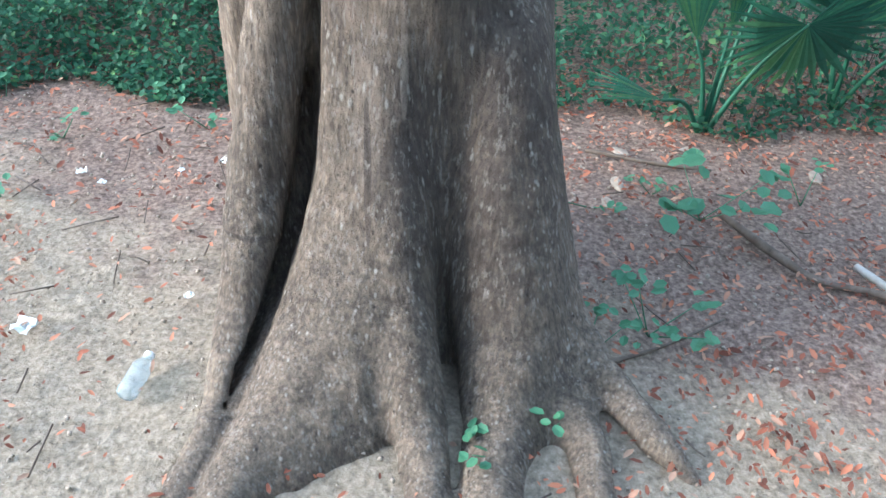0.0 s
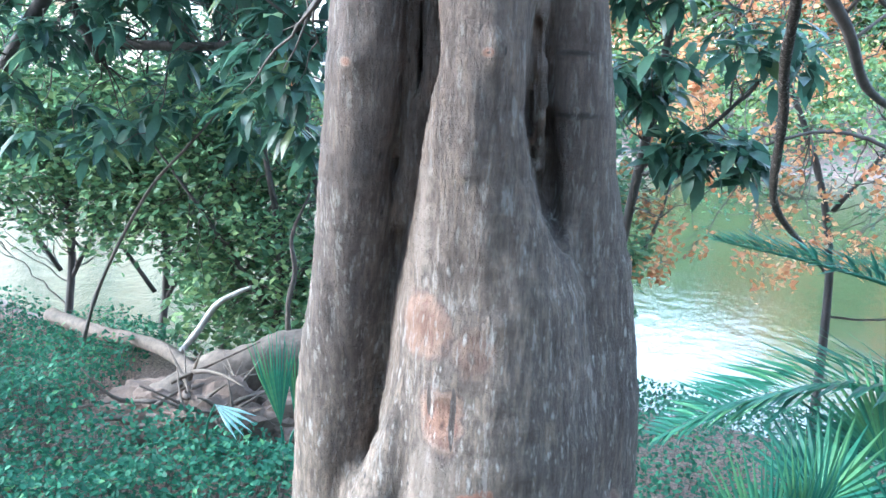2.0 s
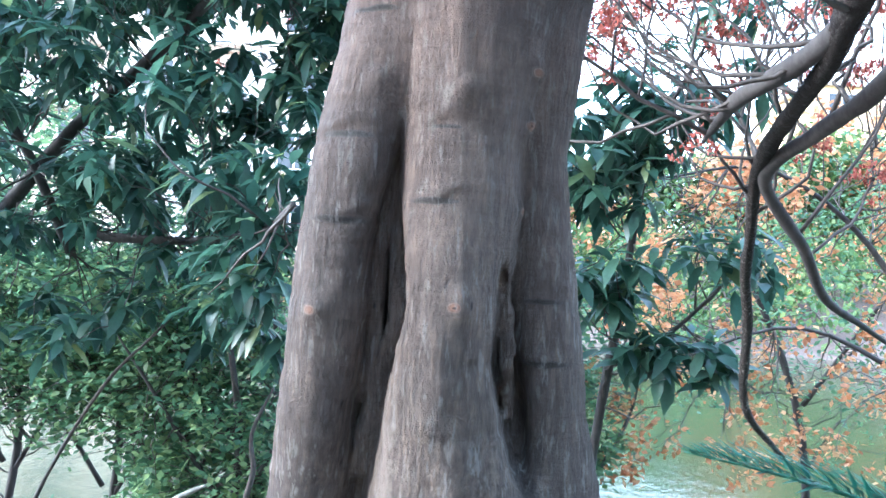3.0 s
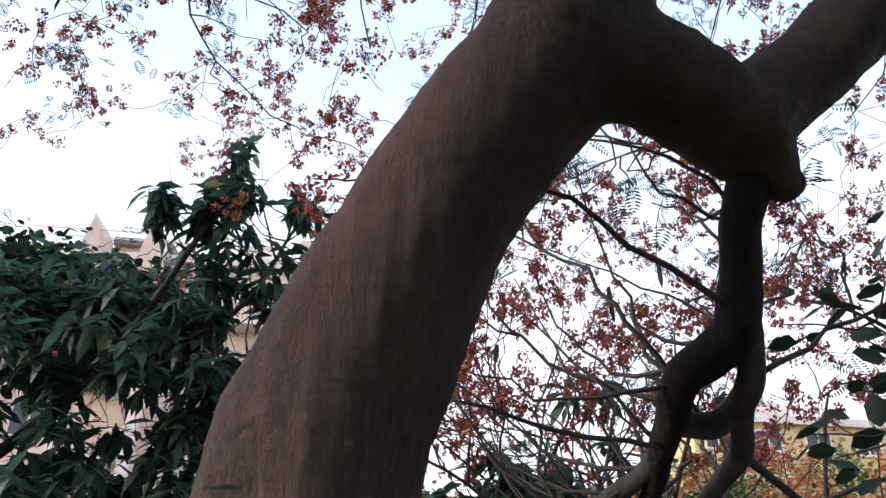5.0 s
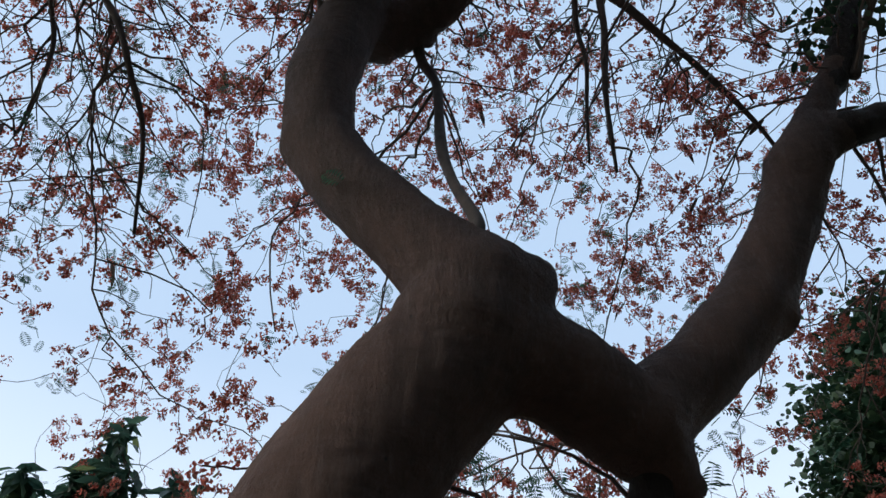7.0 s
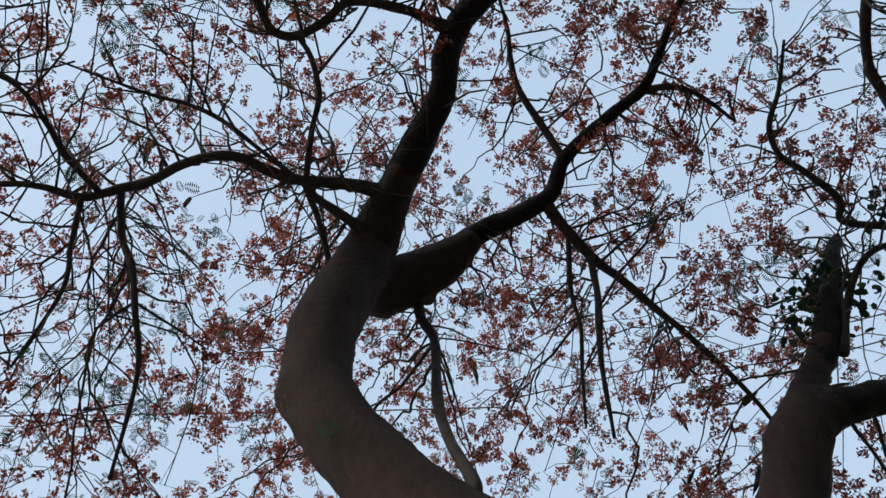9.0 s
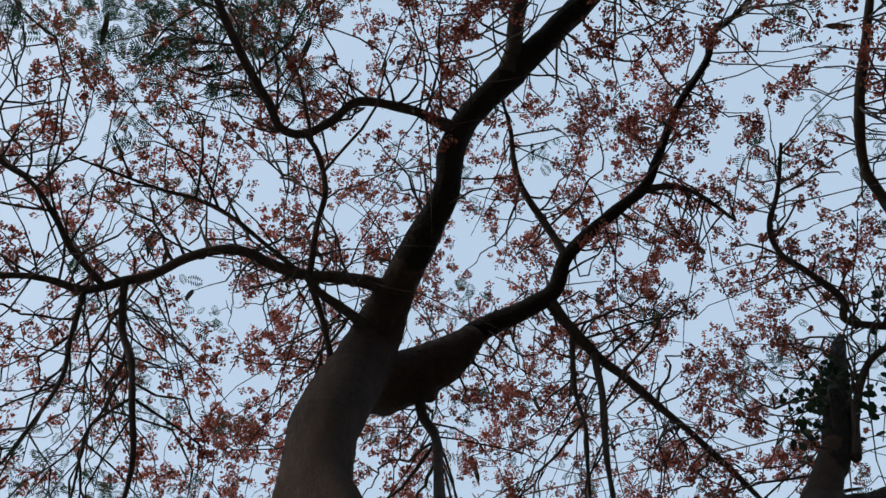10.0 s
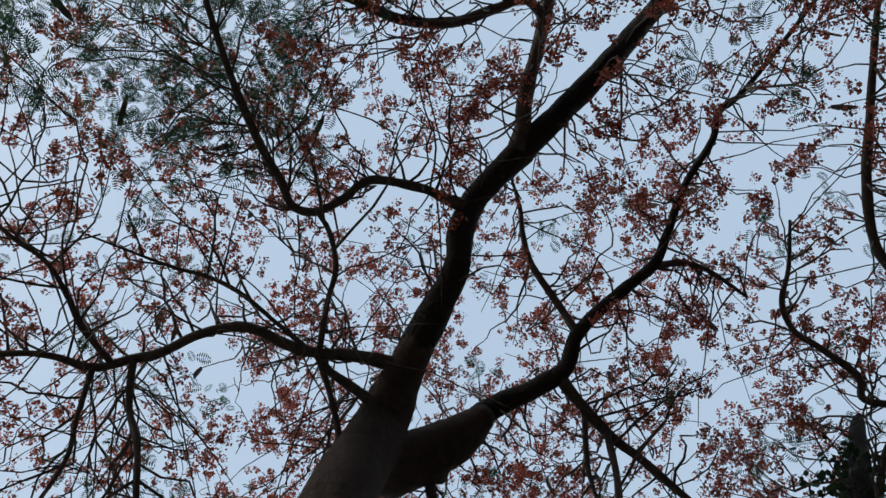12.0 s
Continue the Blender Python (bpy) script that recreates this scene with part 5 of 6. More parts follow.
def fan_blade(hub, out, face, radius, n, arc, rng, fold=0.25):
    """Verts and faces of a folded fan: narrow segments from a hub, joined for their inner half."""
    out, face = np.array(out, float), np.array(face, float)
    out /= np.linalg.norm(out)
    face -= out * (face @ out)
    face /= np.linalg.norm(face)
    side = np.cross(face, out)
    v, f = [], []
    for i in range(n):
        a = arc * (i / (n - 1) - 0.5)
        w = arc / n * 0.52
        ln = radius * (0.86 + 0.14 * math.cos(a)) * rng.uniform(0.92, 1.05)
        d = out * math.cos(a) + side * math.sin(a)
        e = np.cross(face, d)
        b = len(v)
        sag = -face * 0.1 * ln * rng.uniform(0.2, 1.4)
        mid = 0.55 * ln
        half = math.tan(w) * mid
        v += [hub, hub + d * mid + e * half, hub + d * mid + face * half * fold * 2, hub + d * mid - e * half, hub + d * ln + sag]
        f += [(b, b + 2, b + 1), (b, b + 3, b + 2), (b + 1, b + 2, b + 4), (b + 2, b + 3, b + 4)]
    return np.array(v), f


def fan_palm(base, fans, label, rng):
    top = thing("fan_palm", base, label, "palm", "young fan palms")
    for hub, out, face, radius, n, arc in fans:
        hub = np.array(hub, float)
        b = np.array(base, float)
        mid = (b + hub) / 2 + (0, 0, 0.05)
        st = spline([(*(b - (0, 0, 0.03)), 0.012), (*mid, 0.008), (*hub, 0.005)], 6)
        leaf = hung("petiole", tubes_mesh("petiole", [st], PALM, 6), top)
        v, f = fan_blade(hub, out, face, radius, n, arc, rng)
        me = smooth_mesh("blade", v, f, PALM, False)
        blade = new("blade", me)
        blade.parent = leaf
    return top


def feather_frond(top, rows, leaflets, long, rng, lift=0.35):
    path = spline(rows, 8)
    fr = hung("rachis", tubes_mesh("rachis", [path], PALM, 6), top)
    n = len(path)
    vs, fs = [], []
    for i in range(leaflets):
        u = 0.06 + 0.93 * i / leaflets
        k = u * (n - 1)
        a, w = int(k), k - int(k)
        p = path[a, :3] * (1 - w) + path[min(a + 1, n - 1), :3] * w
        d = path[min(a + 1, n - 1), :3] - path[a, :3]
        d /= np.linalg.norm(d) + 1e-9
        sidev = np.cross(d, (0, 0, 1))
        sidev /= np.linalg.norm(sidev) + 1e-9
        upv = np.cross(sidev, d)
        for s in (1, -1):
            ln = long * math.sin(math.pi * (0.18 + 0.78 * u)) * rng.uniform(0.85, 1.1) + 0.03
            q = d * 0.75 + sidev * s * 0.8 + upv * (lift + rng.normal(0, 0.12))
            q /= np.linalg.norm(q)
            e = np.cross(q, upv)
            e /= np.linalg.norm(e) + 1e-9
            b = len(vs)
            hw = 0.011
            vs += [p, p + q * ln * 0.4 + e * hw, p + q * ln * 0.4 - upv * 0.004, p + q * ln * 0.4 - e * hw, p + q * ln - upv * 0.12 * ln]
            fs += [(b, b + 2, b + 1), (b, b + 3, b + 2), (b + 1, b + 2, b + 4), (b + 2, b + 3, b + 4)]
    blade = new("foliage", smooth_mesh("foliage", np.array(vs), fs, PALM, False))
    blade.parent = fr
    tagged(blade, "stiff narrow palm leaflets", "", "", "stuff")


def build_low_plants():
    rng = np.random.default_rng(5)
    creeper((-2.0, 3.2, -0.05), "dense mat of dark green creeper leaves on the ground", left_mat, 58000, 0.32, rng)
    creeper((1.6, 3.4, -0.1), "leafy green creeper under the palms", right_mat, 24000, 0.34, rng)
    for x, y, n, s, hgt in ((0.18, 0.95, 14, 0.05, 0.1), (0.26, 1.03, 8, 0.05, 0.12), (0.54, 1.34, 26, 0.055, 0.12), (0.36, 1.24, 14, 0.05, 0.1), (0.47, 1.9, 14, 0.05, 0.1), (0.34, 1.45, 8, 0.045, 0.09), (0.3, 2.1, 14, 0.05, 0.1),
                            (-1.3, 1.85, 10, 0.05, 0.06), (-0.78, 2.28, 14, 0.05, 0.08), (-1.25, 2.2, 12, 0.05, 0.07), (-0.66, 2.45, 16, 0.05, 0.12), (0.68, 1.98, 9, 0.045, 0.08), (1.15, 1.95, 12, 0.05, 0.09), (-0.95, 2.5, 12, 0.05, 0.08), (1.25, 1.5, 8, 0.05, 0.08), (-0.62, 2.05, 10, 0.05, 0.1), (-1.55, 2.45, 12, 0.05, 0.08)):
        seedling((x, y, float(height(np.array(x), np.array(y))) + 0.005), n, rng, s * 0.64, hgt)
    seedling((0.8, 1.84, -0.02), 22, rng, 0.065, 0.15)
    fan_palm((0.95, 2.39, -0.06), [((0.86, 2.42, 0.28), (-0.15, 0.05, 1), (0.1, -1, 0.1), 0.42, 15, 0.9), ((0.98, 2.46, 0.3), (0.12, 0.05, 1), (0.35, -1, 0.2), 0.45, 15, 0.8), ((1.17, 2.33, 0.38), (0.25, 0.2, -0.6), (-0.2, -0.9, 0.35), 0.36, 30, 4.6),
                                   ((1.1, 2.6, 0.42), (0.4, 0.3, 0.6), (-0.1, -0.9, 0.5), 0.36, 24, 3.0), ((0.75, 2.3, 0.12), (-0.8, -0.1, 0.3), (0, -0.5, 0.8), 0.3, 9, 0.5)], "young fan palm with pleated green leaves beside creeper", rng)
    fan_palm((1.5, 2.6, -0.08), [((1.42, 2.5, 0.3), (0.1, -0.2, 1), (0, -1, 0.2), 0.4, 20, 2.2), ((1.62, 2.45, 0.25), (0.6, -0.2, 0.5), (-0.3, -1, 0.4), 0.4, 26, 3.4), ((1.4, 2.8, 0.5), (-0.3, 0.1, 0.9), (0, -1, 0.3), 0.4, 20, 2.0)], "young fan palm with spread pleated leaves", rng)
    fan_palm((-0.97, 3.5, -0.1), [((-0.99, 3.5, 0.14), (-0.12, 0, 1), (0.1, -1, 0.1), 0.46, 13, 0.55), ((-0.93, 3.55, 0.12), (0.15, 0, 1), (0.3, -1, 0.1), 0.44, 12, 0.55)], "small upright fan palm among fallen logs", rng)
    date = thing("date_palm", (2.3, 3.0, -0.15), "date palm with arching feather-shaped fronds", "palm")
    hung("trunk", tubes_mesh("trunk", [spline([(2.3, 3.0, -0.25, 0.1), (2.3, 3.0, 0.15, 0.11), (2.28, 3.0, 0.5, 0.08)], 5)], DEADWOOD, 12, 0.25), date)
    for rows, n, ln in (([(2.28, 3.0, 0.45, 0.016), (1.75, 2.95, 0.66, 0.013), (1.26, 2.9, 0.74, 0.01), (0.9, 2.9, 0.64, 0.007), (0.6, 2.9, 0.48, 0.003)], 110, 0.36), ([(2.28, 3.0, 0.5, 0.016), (1.9, 3.0, 0.9, 0.013), (1.5, 3.0, 1.08, 0.01), (1.1, 3.0, 1.18, 0.007), (0.75, 3.0, 1.24, 0.003)], 95, 0.3),
                        ([(2.3, 3.0, 0.5, 0.016), (2.5, 2.9, 1.1, 0.012), (2.6, 2.7, 1.5, 0.008), (2.6, 2.4, 1.7, 0.003)], 50, 0.28), ([(2.3, 3.0, 0.5, 0.016), (2.7, 3.2, 0.9, 0.012), (3.2, 3.4, 1.0, 0.007), (3.6, 3.5, 0.8, 0.003)], 50, 0.28)):
        feather_frond(date, rows, n, ln, rng)


build_low_plants()

# ---- litter and loose things on the ground ----


def build_litter():
    rng = np.random.default_rng(3)
    n = 64000
    x, y = rng.uniform(-2.6, 2.6, n), rng.uniform(0.35, 3.0, n)
    m = vnoise(np.column_stack([x * 2.6 + 7, y * 2.6, x * 0])) + 0.5 * vnoise(np.column_stack([x * 7, y * 7, x * 0 + 3]))
    chance = 0.06 + 0.75 * np.clip(m - 0.3, 0, 1) + 0.14 * (x > 0.25) + 0.12 * (y > 2.1)
    k = rng.random(n) < chance
    x, y = x[k], y[k]
    z = height(x, y) + 0.02 + rng.uniform(0, 0.008, len(x))
    rot = euler_many(rng.normal(0, 0.3, len(x)), rng.normal(0, 0.3, len(x)), rng.uniform(0, 6.28, len(x)))
    ob = new("leaf_litter", scatter("leaf_litter", LEAFLET, np.column_stack([x, y, z]), rot, rng.beta(1.1, 3, len(x)) * 0.036 + 0.01, DRY))
    tagged(ob, "scattered dry orange and brown leaflets on the soil", "leaf litter", "", "stuff")
    n = 2600
    x, y = rng.uniform(-2.4, 2.4, n), rng.uniform(0.4, 2.9, n)
    z = height(x, y) + 0.006
    chip = ([(0, 0, 0.35), (0.5, 0, 0), (0, 0.4, 0), (-0.5, 0.05, 0), (0, -0.4, 0), (0, 0, -0.3)], [(0, 1, 2), (0, 2, 3), (0, 3, 4), (0, 4, 1), (5, 2, 1), (5, 3, 2), (5, 4, 3), (5, 1, 4)])
    ob = new("gravel", scatter("gravel", chip, np.column_stack([x, y, z]), turns(n, rng, 0.3), rng.uniform(0.006, 0.02, n), STONE))
    tagged(ob, "small pale stones scattered over the soil", "gravel", "", "stuff")
    st = []
    for _ in range(190):
        a, b, t, ln = rng.uniform(-2.2, 2.2), rng.uniform(0.5, 2.8), rng.uniform(0, 6.28), rng.uniform(0.04, 0.16)
        p = np.array([(a + math.cos(t) * ln * u, b + math.sin(t) * ln * u + rng.normal(0, 0.004), 0, 0.0022) for u in (0, 0.5, 1)])
        p[:, 2] = height(p[:, 0], p[:, 1]) + 0.018
        st.append(p)
    tagged(new("twig_litter", tubes_mesh("twig_litter", st, DEADWOOD, 4)), "short broken twigs lying on the soil", "twigs", "", "stuff")


def on_ground(rows, lift):
    return [(x, y, float(height(np.array(x), np.array(y))) + lift + dz, r) for x, y, dz, r in rows]


def log(name, rows, mat, label, category, sides=12, rough=0.25):
    """A fallen stem: rows in world places."""
    top = new(name, tubes_mesh(name, [spline(rows, 7)], mat, sides, rough))
    return tagged(top, label, category)


def build_loose():
    rng = np.random.default_rng(11)
    log("fallen_stick", on_ground([(0.86, 1.83, 0.02, 0.012), (0.96, 1.67, 0.01, 0.014), (1.06, 1.56, 0, 0.012), (1.2, 1.5, 0.01, 0.011), (1.3, 1.4, 0, 0.006)], 0.015), DEADWOOD, "crooked dark stick lying on leaf litter", "stick", 8)
    log("fallen_stick", on_ground([(1.18, 1.62, 0.01, 0.01), (1.22, 1.52, 0.02, 0.011), (1.3, 1.46, 0.0, 0.006)], 0.015), PALEWOOD, "short pale stick lying on leaf litter", "stick", 8)
    log("fallen_stick", on_ground([(0.36, 1.2, 0, 0.006), (0.55, 1.28, 0.004, 0.005), (0.75, 1.4, 0, 0.003)], 0.012), DEADWOOD, "thin stick beside a seedling", "stick", 7)
    log("fallen_stick", on_ground([(0.5, 2.2, 0, 0.008), (0.7, 2.12, 0.01, 0.008), (0.9, 2.1, 0, 0.005)], 0.02), DEADWOOD, "thin dark stick on reddish soil", "stick", 7)
    # fallen stems and upturned roots on the bank
    log("fallen_log", [(-1.75, 3.85, 0.05, 0.1), (-1.4, 4.1, 0.16, 0.14), (-0.95, 4.3, 0.24, 0.15), (-0.3, 4.5, 0.26, 0.15)], DEADWOOD, "thick weathered log lying on the bank", "log")
    log("fallen_log", [(-1.8, 3.6, -0.02, 0.05), (-1.3, 3.7, 0.02, 0.06), (-0.8, 3.85, 0.03, 0.06), (-0.2, 4.0, 0.0, 0.05)], DEADWOOD, "weathered reddish-brown log beside creeper", "log")
    log("dead_branch", [(-2.95, 4.95, 0.14, 0.05), (-2.4, 4.6, 0.16, 0.045), (-1.98, 4.4, 0.17, 0.04), (-1.6, 4.1, 0.12, 0.035), (-1.37, 3.85, 0.04, 0.025)], DEADWOOD, "long dead branch lying across the bank", "branch", 10)
    log("bleached_branch", [(-1.98, 4.69, 0.0, 0.022), (-1.85, 4.69, 0.17, 0.02), (-1.72, 4.69, 0.36, 0.018), (-1.6, 4.69, 0.44, 0.015), (-1.5, 4.69, 0.49, 0.008)], PALEWOOD, "bleached pale branch rising from the bank", "branch", 9)
    log("thin_pole", [(-2.45, 4.4, 0.1, 0.013), (-2.3, 4.4, 0.55, 0.012), (-2.02, 4.4, 1.07, 0.01), (-1.78, 4.4, 1.35, 0.008), (-1.6, 4.4, 1.55, 0.005)], TWIG_BARK, "thin dark leaning stem above the water", "stem", 7)
    log("thin_pole", [(-1.13, 4.35, -0.1, 0.019), (-1.17, 4.3, 0.45, 0.016), (-1.13, 4.3, 0.7, 0.014), (-1.15, 4.3, 0.9, 0.011), (-1.05, 4.3, 1.15, 0.006)], TWIG_BARK, "short crooked stem of a shrub", "stem", 7)
    roots = thing("upturned_roots", (-1.66, 3.78, 0.0), "tangle of dry upturned roots on the bank", "roots")
    for cx, cy, cz, sx, sy, sz in ((-1.36, 3.72, 0.02, 0.3, 0.2, 0.2), (-1.7, 3.9, 0.02, 0.3, 0.22, 0.14), (-1.05, 3.8, 0.02, 0.26, 0.2, 0.16)):
        bm = bmesh.new()
        bmesh.ops.create_icosphere(bm, subdivisions=4, radius=1)
        for v in bm.verts:
            q = v.co * (1 + 0.3 * noise.noise(v.co * 1.6 + Vector((cx * 5, cy, 0))) + 0.14 * noise.noise(v.co * 5) + 0.05 * noise.noise(v.co * 14))
            v.co = Vector((cx + q.x * sx, cy + q.y * sy, cz + q.z * sz))
        me = bpy.data.meshes.new("soil_clump")
        bm.to_mesh(me)
        me.materials.append(CLAY)
        hung("soil_clump", me, roots, "crumbling reddish-brown soil")
    for _ in range(46):
        a, e = rng.uniform(0, 6.28), rng.uniform(-0.1, 1.2)
        ln = rng.uniform(0.15, 0.42)
        p0 = np.array([-1.45 + rng.normal(0, 0.16), 3.68, 0.12]) + rng.normal(0, 0.07, 3)
        d = np.array([math.cos(a) * math.cos(e), math.sin(a) * math.cos(e), math.sin(e) * 0.7])
        bend = rng.normal(0, 0.1, 3)
        hung("root", tubes_mesh("root", [np.column_stack([p0 + d * ln * np.linspace(0, 1, 6)[:, None] + bend * (np.linspace(0, 1, 6) ** 2)[:, None], np.linspace(0.014, 0.003, 6)])], DEADWOOD, 5, 0.2), roots)
    # grey-green dry leaf bent over by the logs
    dry = thing("bent_leaf", (-1.1, 3.16, 0.1), "broad pale blue-green leaf bent over the creeper", "leaf")
    v, f = fan_blade(np.array([-1.2, 3.2, 0.36]), (0.7, -0.2, -0.35), (0.2, -0.8, 0.6), 0.2, 5, 0.7, rng)
    hung("blade", smooth_mesh("blade", v, f, plain_material("grey_green_leaf", (0.12, 0.22, 0.2), (0.24, 0.35, 0.33), 30, 0.5), False), dry)
    hung("stalk", tubes_mesh("stalk", [spline([(-1.25, 3.3, -0.08, 0.006), (-1.26, 3.26, 0.2, 0.005), (-1.2, 3.2, 0.36, 0.004)], 5)], PALM, 5), dry)
    # rubbish: paper scraps and a clear plastic bottle
    paper = plain_material("white_paper", (0.62, 0.66, 0.68), (0.8, 0.82, 0.83), 40, 0.7, 0.004)
    for x, y, s in ((-0.985, 1.29, 0.045), (-0.62, 1.41, 0.02), (-0.68, 2.06, 0.022), (-1.1, 1.97, 0.025), (-0.8, 2.0, 0.016), (-1.02, 1.92, 0.02)):
        bm = bmesh.new()
        bmesh.ops.create_grid(bm, x_segments=5, y_segments=4, size=s * 0.6)
        for v in bm.verts:
            v.co.z = rng.normal(0, s * 0.14) + s * 0.3
            v.co.x += rng.normal(0, s * 0.08)
            v.co.y *= 0.8
        me = bpy.data.meshes.new("paper_scrap")
        bm.to_mesh(me)
        me.materials.append(paper)
        ob = new("paper_scrap", me)
        ob.location, ob.rotation_euler = (x, y, float(height(np.array(x), np.array(y))) + 0.012), (0, 0, rng.uniform(0, 6))
        sol = ob.modifiers.new("thickness", "SOLIDIFY")
        sol.thickness = 0.0015
        tagged(ob, "crumpled scrap of white paper on sandy soil", "litter", "paper scraps")
    # flat stone shapes; those on the right stand for scraps of dry leaf
    for x, y, s in ((0.58, 2.02, 0.06), (0.53, 1.91, 0.05), (0.87, 2.25, 0.05), (1.25, 2.1, 0.06), (-0.68, 2.1, 0.025), (0.62, 2.22, 0.05)):
        bm = bmesh.new()
        bmesh.ops.create_icosphere(bm, subdivisions=2, radius=s * 0.5)
        for v in bm.verts:
            v.co = Vector((v.co.x * 1.4, v.co.y * 0.7, v.co.z * 0.32)) * (1 + 0.4 * noise.noise(v.co * 45 + Vector((x * 9, y * 9, 0))))
        me = bpy.data.meshes.new("stone")
        bm.to_mesh(me)
        me.materials.append(STONE)
        ob = new("stone", me)
        ob.location, ob.rotation_euler = (x, y, float(height(np.array(x), np.array(y))) + s * 0.12), (0, 0, rng.uniform(0, 6))
        tagged(ob, "pale flat scrap half sunk in leaf litter", "stone", "stones")


def build_bottle():
    m, n, l = node_mat("clear_plastic")
    b = n["Principled BSDF"]
    b.inputs["Base Color"].default_value = (0.8, 0.9, 0.95, 1)
    b.inputs["Roughness"].default_value, b.inputs["Transmission Weight"].default_value, b.inputs["IOR"].default_value = 0.15, 0.85, 1.15
    capm = plain_material("white_plastic", (0.7, 0.72, 0.74), (0.8, 0.81, 0.82), 30, 0.4, 0.001)
    z0 = float(height(np.array(-0.66), np.array(1.13)))
    top = thing("plastic_bottle", (-0.66, 1.13, z0), "small clear plastic bottle lying on sandy soil", "bottle", "", "")
    d = np.array([0.16, 0.98, 0.0])
    d /= np.linalg.norm(d)
    rows = [(0, 0.002), (0.003, 0.02), (0.012, 0.024), (0.03, 0.0235), (0.04, 0.0225), (0.05, 0.0238), (0.075, 0.0235), (0.09, 0.0215), (0.104, 0.012), (0.113, 0.0105)]
    base = np.array([-0.67, 1.07, z0 + 0.03])
    hung("body", tubes_mesh("body", [np.array([(*(base + d * u), r) for u, r in rows])], m, 18), top, "ribbed clear plastic body")
    hung("cap", tubes_mesh("cap", [np.array([(*(base + d * u), r) for u, r in ((0.112, 0.0115), (0.113, 0.0125), (0.124, 0.0125), (0.125, 0.011))])], capm, 16), top, "white screw cap")


build_litter()
build_loose()
build_bottle()

# ---- far bank and buildings ----


def box_verts(x0, x1, y0, y1, z0, z1):
    v = [(x, y, z) for x in (x0, x1) for y in (y0, y1) for z in (z0, z1)]
    f = [(0, 1, 3, 2), (4, 6, 7, 5), (0, 4, 5, 1), (2, 3, 7, 6), (0, 2, 6, 4), (1, 5, 7, 3)]
    return v, f


def box_part(name, parent, mat, *dims, label=""):
    v, f = box_verts(*dims)
    return hung(name, smooth_mesh(name, v, f, mat, False), parent, label)


BEIGE = plain_material("beige_render", (0.68, 0.52, 0.41), (0.78, 0.62, 0.5), 3, 0.85, 0.01)
PALE = plain_material("pale_render", (0.72, 0.62, 0.54), (0.82, 0.72, 0.64), 3, 0.85, 0.01)
YELLOW = plain_material("yellow_render", (0.62, 0.45, 0.22), (0.72, 0.56, 0.3), 3, 0.85, 0.01)
DARKROOF = plain_material("dark_roof", (0.12, 0.1, 0.1), (0.2, 0.17, 0.16), 4, 0.8, 0.01)


def glass_material():
    m, n, l = node_mat("window_glass")
    b = n["Principled BSDF"]
    b.inputs["Base Color"].default_value = (0.03, 0.035, 0.04, 1)
    b.inputs["Roughness"].default_value = 0.08
    return m


GLASS = glass_material()


def window(parent, x, y, z, w, h):
    ob = box_part("window", parent, PALE, x - w / 2 - 0.12, x + w / 2 + 0.12, y - 0.12, y + 0.02, z - 0.16, z)
    for dims in ((x - w / 2 - 0.1, x - w / 2, y - 0.09, y + 0.02, z, z + h), (x + w / 2, x + w / 2 + 0.1, y - 0.09, y + 0.02, z, z + h), (x - w / 2 - 0.1, x + w / 2 + 0.1, y - 0.09, y + 0.02, z + h, z + h + 0.1), (x - 0.04, x + 0.04, y - 0.06, y + 0.02, z, z + h)):
        v, f = box_verts(*dims)
        fr = new("window_frame", smooth_mesh("window_frame", v, f, PALE, False))
        fr.parent = ob
    v, f = box_verts(x - w / 2, x + w / 2, y - 0.025, y - 0.005, z, z + h)
    pane = new("pane", smooth_mesh("pane", v, f, GLASS, False))
    pane.parent = ob


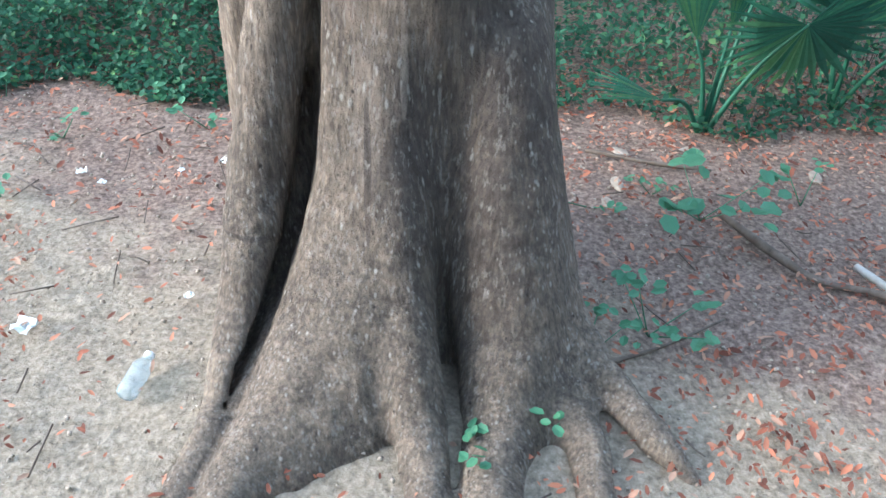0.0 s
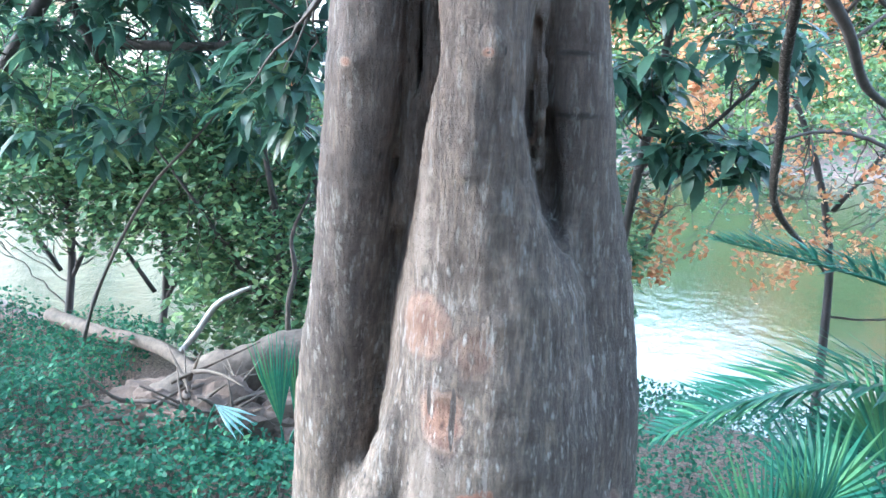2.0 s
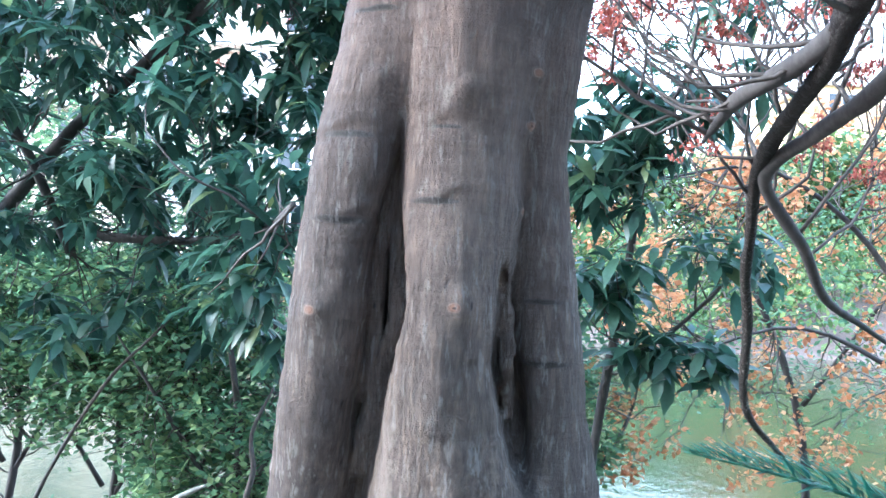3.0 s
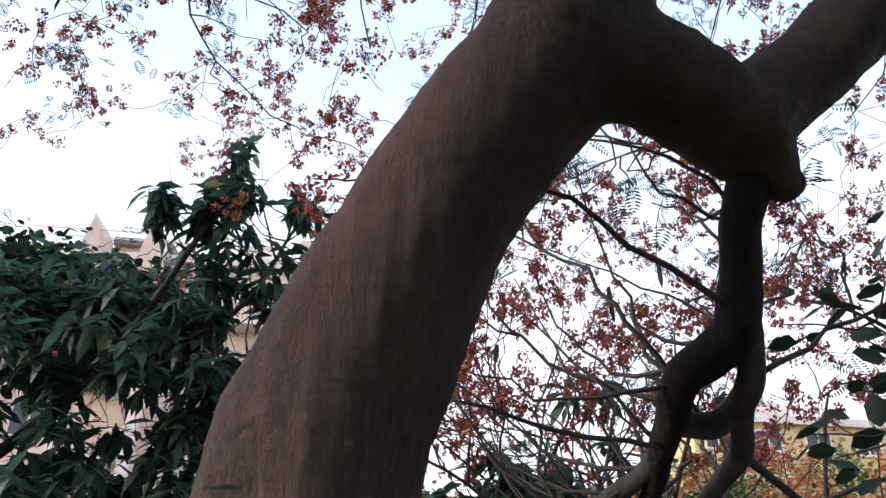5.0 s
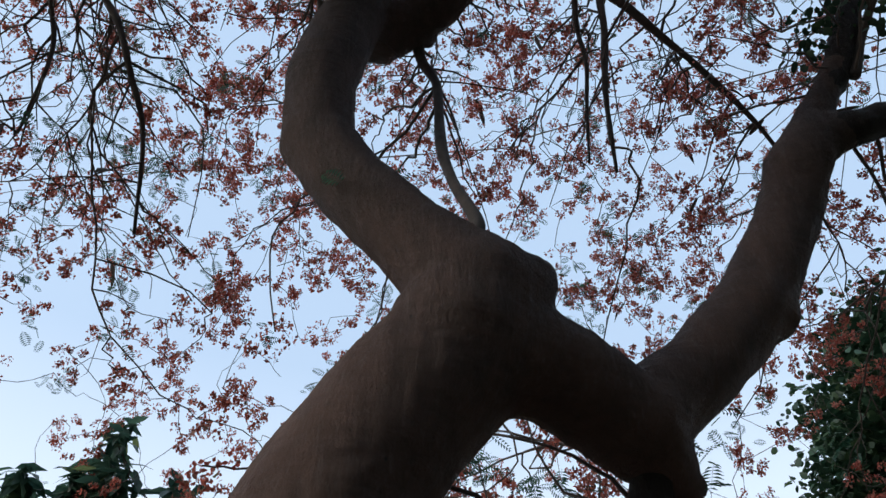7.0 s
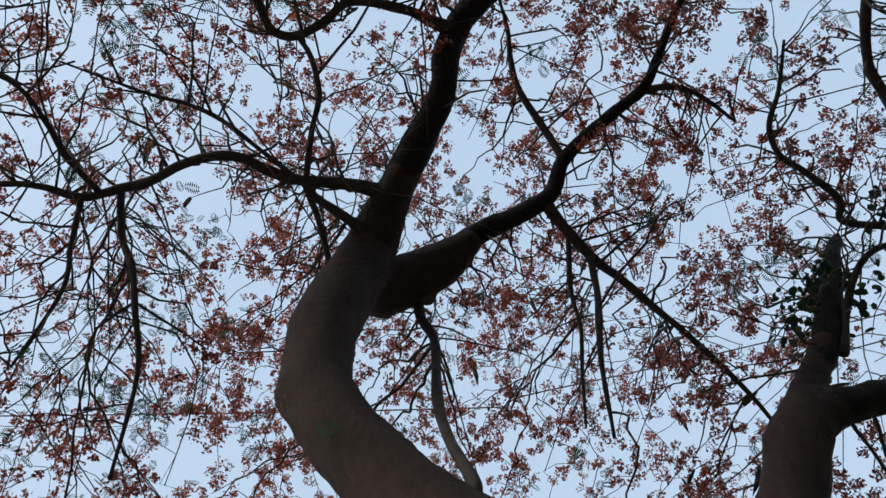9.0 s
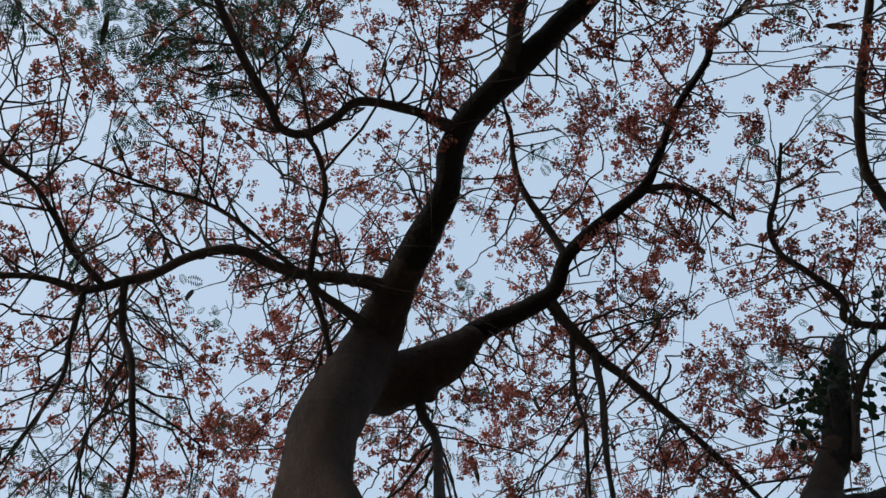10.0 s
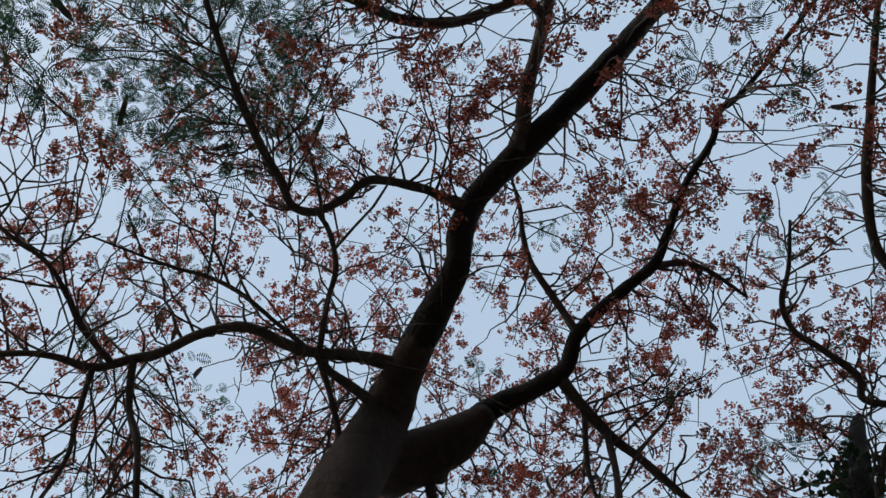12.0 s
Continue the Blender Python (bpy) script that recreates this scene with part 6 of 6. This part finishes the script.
def apartment_house():
    h = thing("apartment_building", (-11, 38, 3), "beige apartment building with balconies and slanted roof fins", "building")
    y0, top = 34.0, 17.6
    box_part("wall", h, BEIGE, -24, -2.2, y0 + 1.2, y0 + 13, 1.5, top)
    box_part("roof", h, PALE, -24.3, -1.9, y0 + 0.9, y0 + 13.3, top, top + 0.35)
    for k in range(5):
        z = 1.9 + 3.15 * k
        for x in (-21.5, -18.2, -14.6, -8.0, -4.2):
            window(h, x, y0 + 1.2, z + 0.9, 1.5, 1.5)
        for x0, x1 in ((-13.0, -9.8), (-7.0, -5.2), (-20.5, -16.5)):
            b = box_part("balcony", h, PALE, x0, x1, y0 - 0.1, y0 + 1.2, z - 0.2, z)
            for i in range(int((x1 - x0) / 0.22) + 1):
                v, f = box_verts(x0 + i * 0.22, x0 + i * 0.22 + 0.07, y0 - 0.08, y0 - 0.01, z, z + 0.95)
                bl = new("baluster", smooth_mesh("baluster", v, f, PALE, False))
                bl.parent = b
            v, f = box_verts(x0 - 0.05, x1 + 0.05, y0 - 0.12, y0 + 0.03, z + 0.95, z + 1.08)
            rl = new("handrail", smooth_mesh("handrail", v, f, PALE, False))
            rl.parent = b
    for x in (-10.2, -5.0, -13.2):
        box_part("column", h, PALE, x, x + 0.55, y0 - 0.1, y0 + 0.45, 1.5, 11.2)
        box_part("column_cap", h, PALE, x - 0.15, x + 0.7, y0 - 0.25, y0 + 0.6, 11.2, 11.7)
    # slanted fins and the roof-top rooms
    for x in (-14.5, -11.7):
        v = [(x, y0 + 0.6, top - 1.4), (x + 1.9, y0 + 0.6, top - 1.4), (x + 0.75, y0 + 0.6, top + 2.2), (x, y0 + 3.4, top - 1.4), (x + 1.9, y0 + 3.4, top - 1.4), (x + 0.75, y0 + 3.4, top + 2.2)]
        hung("roof_fin", smooth_mesh("roof_fin", v, [(0, 1, 2), (5, 4, 3), (0, 3, 4, 1), (1, 4, 5, 2), (2, 5, 3, 0)], BEIGE, False), h)
    box_part("roof_room", h, BEIGE, -13.2, -10.9, y0 + 3.4, y0 + 7, top + 0.35, top + 1.7)
    box_part("roof_slab", h, DARKROOF, -13.5, -10.6, y0 + 3.0, y0 + 7.4, top + 1.7, top + 2.1)
    box_part("roof_room", h, PALE, -6.6, -4.9, y0 + 1.9, y0 + 4.5, top + 0.35, top + 1.6)
    box_part("roof_room", h, BEIGE, -3.9, -2.2, y0 + 1.5, y0 + 5, top + 0.35, top + 1.9)
    for z in (0.75, 1.15):
        box_part("roof_rail", h, PALE, -16.6, -4.9, y0 + 0.95, y0 + 1.0, top + 0.3 + z - 0.03, top + 0.3 + z + 0.03)


def far_buildings():
    w = thing("boundary_wall", (22, 44, 4), "long pale wall along the far bank", "wall")
    box_part("wall", w, BEIGE, 13, 60, 44, 44.5, 3.5, 9.0)
    box_part("coping", w, YELLOW, 12.8, 60.2, 43.8, 44.7, 9.0, 9.4)
    b = thing("yellow_building", (28, 50, 4), "yellow house with pale flat roof on the far bank", "building")
    box_part("wall", b, YELLOW, 21, 36, 48, 58, 3.5, 14.6)
    box_part("roof", b, PALE, 20.6, 36.4, 47.6, 58.4, 14.6, 15.1)
    for k in range(4):
        window(b, 22.6 + 3.4 * k, 48, 12.9, 1.6, 1.2)
    box_part("roof_room", b, PALE, 25, 29, 50, 55, 15.1, 16.6)


def far_bank_plants():
    rng = np.random.default_rng(17)
    for mat, name, label, n, zs, size in ((FARLEAF, "far_bank_bushes", "dense green bushes and grass on the far river bank", 70000, 1.0, (0.2, 0.48)), (BLOOM, "far_bank_orange_bushes", "bushes with orange foliage on the far river bank", 26000, 1.0, (0.12, 0.3))):
        c = np.column_stack([rng.uniform(-60, 60, 520 if mat is FARLEAF else 170), rng.uniform(32.0, 44, 520 if mat is FARLEAF else 170)])
        r = rng.uniform(0.8, 2.2, len(c)) * (1 + 0.8 * (c[:, 1] > 39))
        k = rng.integers(0, len(c), n)
        d = rng.normal(0, 1, (n, 3))
        d /= np.linalg.norm(d, axis=1)[:, None]
        d *= (rng.random(n) ** 0.4)[:, None]
        x, y = c[k, 0] + d[:, 0] * r[k], c[k, 1] + d[:, 1] * r[k]
        z = height(x, y) + r[k] * 0.75 * (1 + d[:, 2])
        ob = new(name, scatter(name, CHIP_LEAF, np.column_stack([x, y, z]), turns(n, rng, 0.9), rng.uniform(*size, n), mat))
        tagged(ob, label, "bushes", "", "stuff")
    # taller bushes and young trees before the boundary wall
    for x, y, hgt, w, mat in ((9, 42, 4.6, 3.2, FARLEAF), (12, 43, 4.8, 3.2, FARLEAF), (14.5, 41, 5.2, 3.0, BLOOM), (18.5, 42, 7.0, 3.0, FARLEAF), (21, 43, 7.4, 2.6, FARLEAF), (23, 42, 7.6, 3.0, BLOOM), (26.5, 43, 8, 3.2, FARLEAF), (30, 42, 8, 3, BLOOM), (34, 42, 8.2, 3.5, FARLEAF), (4, 42, 4, 3, BLOOM), (-1, 43, 4, 3, FARLEAF)):
        leafy_tree("far_bush", (x, y, 3), [[(x, y, 2.5, 0.2), (x + 0.2, y, 4, 0.14), (x, y, 4 + hgt * 0.5, 0.04)]], cloud(80, (x, y, 4 + hgt * 0.5), (w, w * 0.6, hgt * 0.55), rng), (22, 34), ROUND_LEAF, (0.2, 0.42), mat, "tall bush with green or orange leaves on the far bank", "bush", rng, 0.7, 0.45, 0.2)
    # taller trees behind
    for x, y, hgt, w in ((-34, 46, 8, 5), (-27, 47, 7, 4), (-3, 47, 5, 3.2), (3, 46, 4.5, 3.2), (9, 47, 4.5, 3.2), (40, 47, 11, 5), (50, 46, 10, 5), (-45, 45, 9, 6)):
        leafy_tree("far_tree", (x, y, 3), [[(x, y, 2.5, 0.3), (x + 0.2, y, 5, 0.22), (x, y, 5 + hgt * 0.6, 0.06)]], cloud(90, (x, y, 4 + hgt * 0.6), (w, w * 0.7, hgt * 0.5), rng), (18, 28), ROUND_LEAF, (0.25, 0.5), FARLEAF, "leafy green tree on the far bank", "tree", rng, 0.7, 0.45, 0.2)


apartment_house()
far_buildings()
far_bank_plants()


def build_cable():
    c = [np.array([(-14, 12.2, 12.6, 0.012), (1.2, 6.9, 11.8, 0.012), (3.35, 5.9, 11.8, 0.012), (9, 2.6, 12.1, 0.012), (20, -4, 13.2, 0.012)])]
    tagged(new("overhead_cable", tubes_mesh("overhead_cable", [spline(c[0], 10)], DARKROOF, 5)), "thin dark overhead cable crossing the sky", "cable", "", "structure")


build_cable()
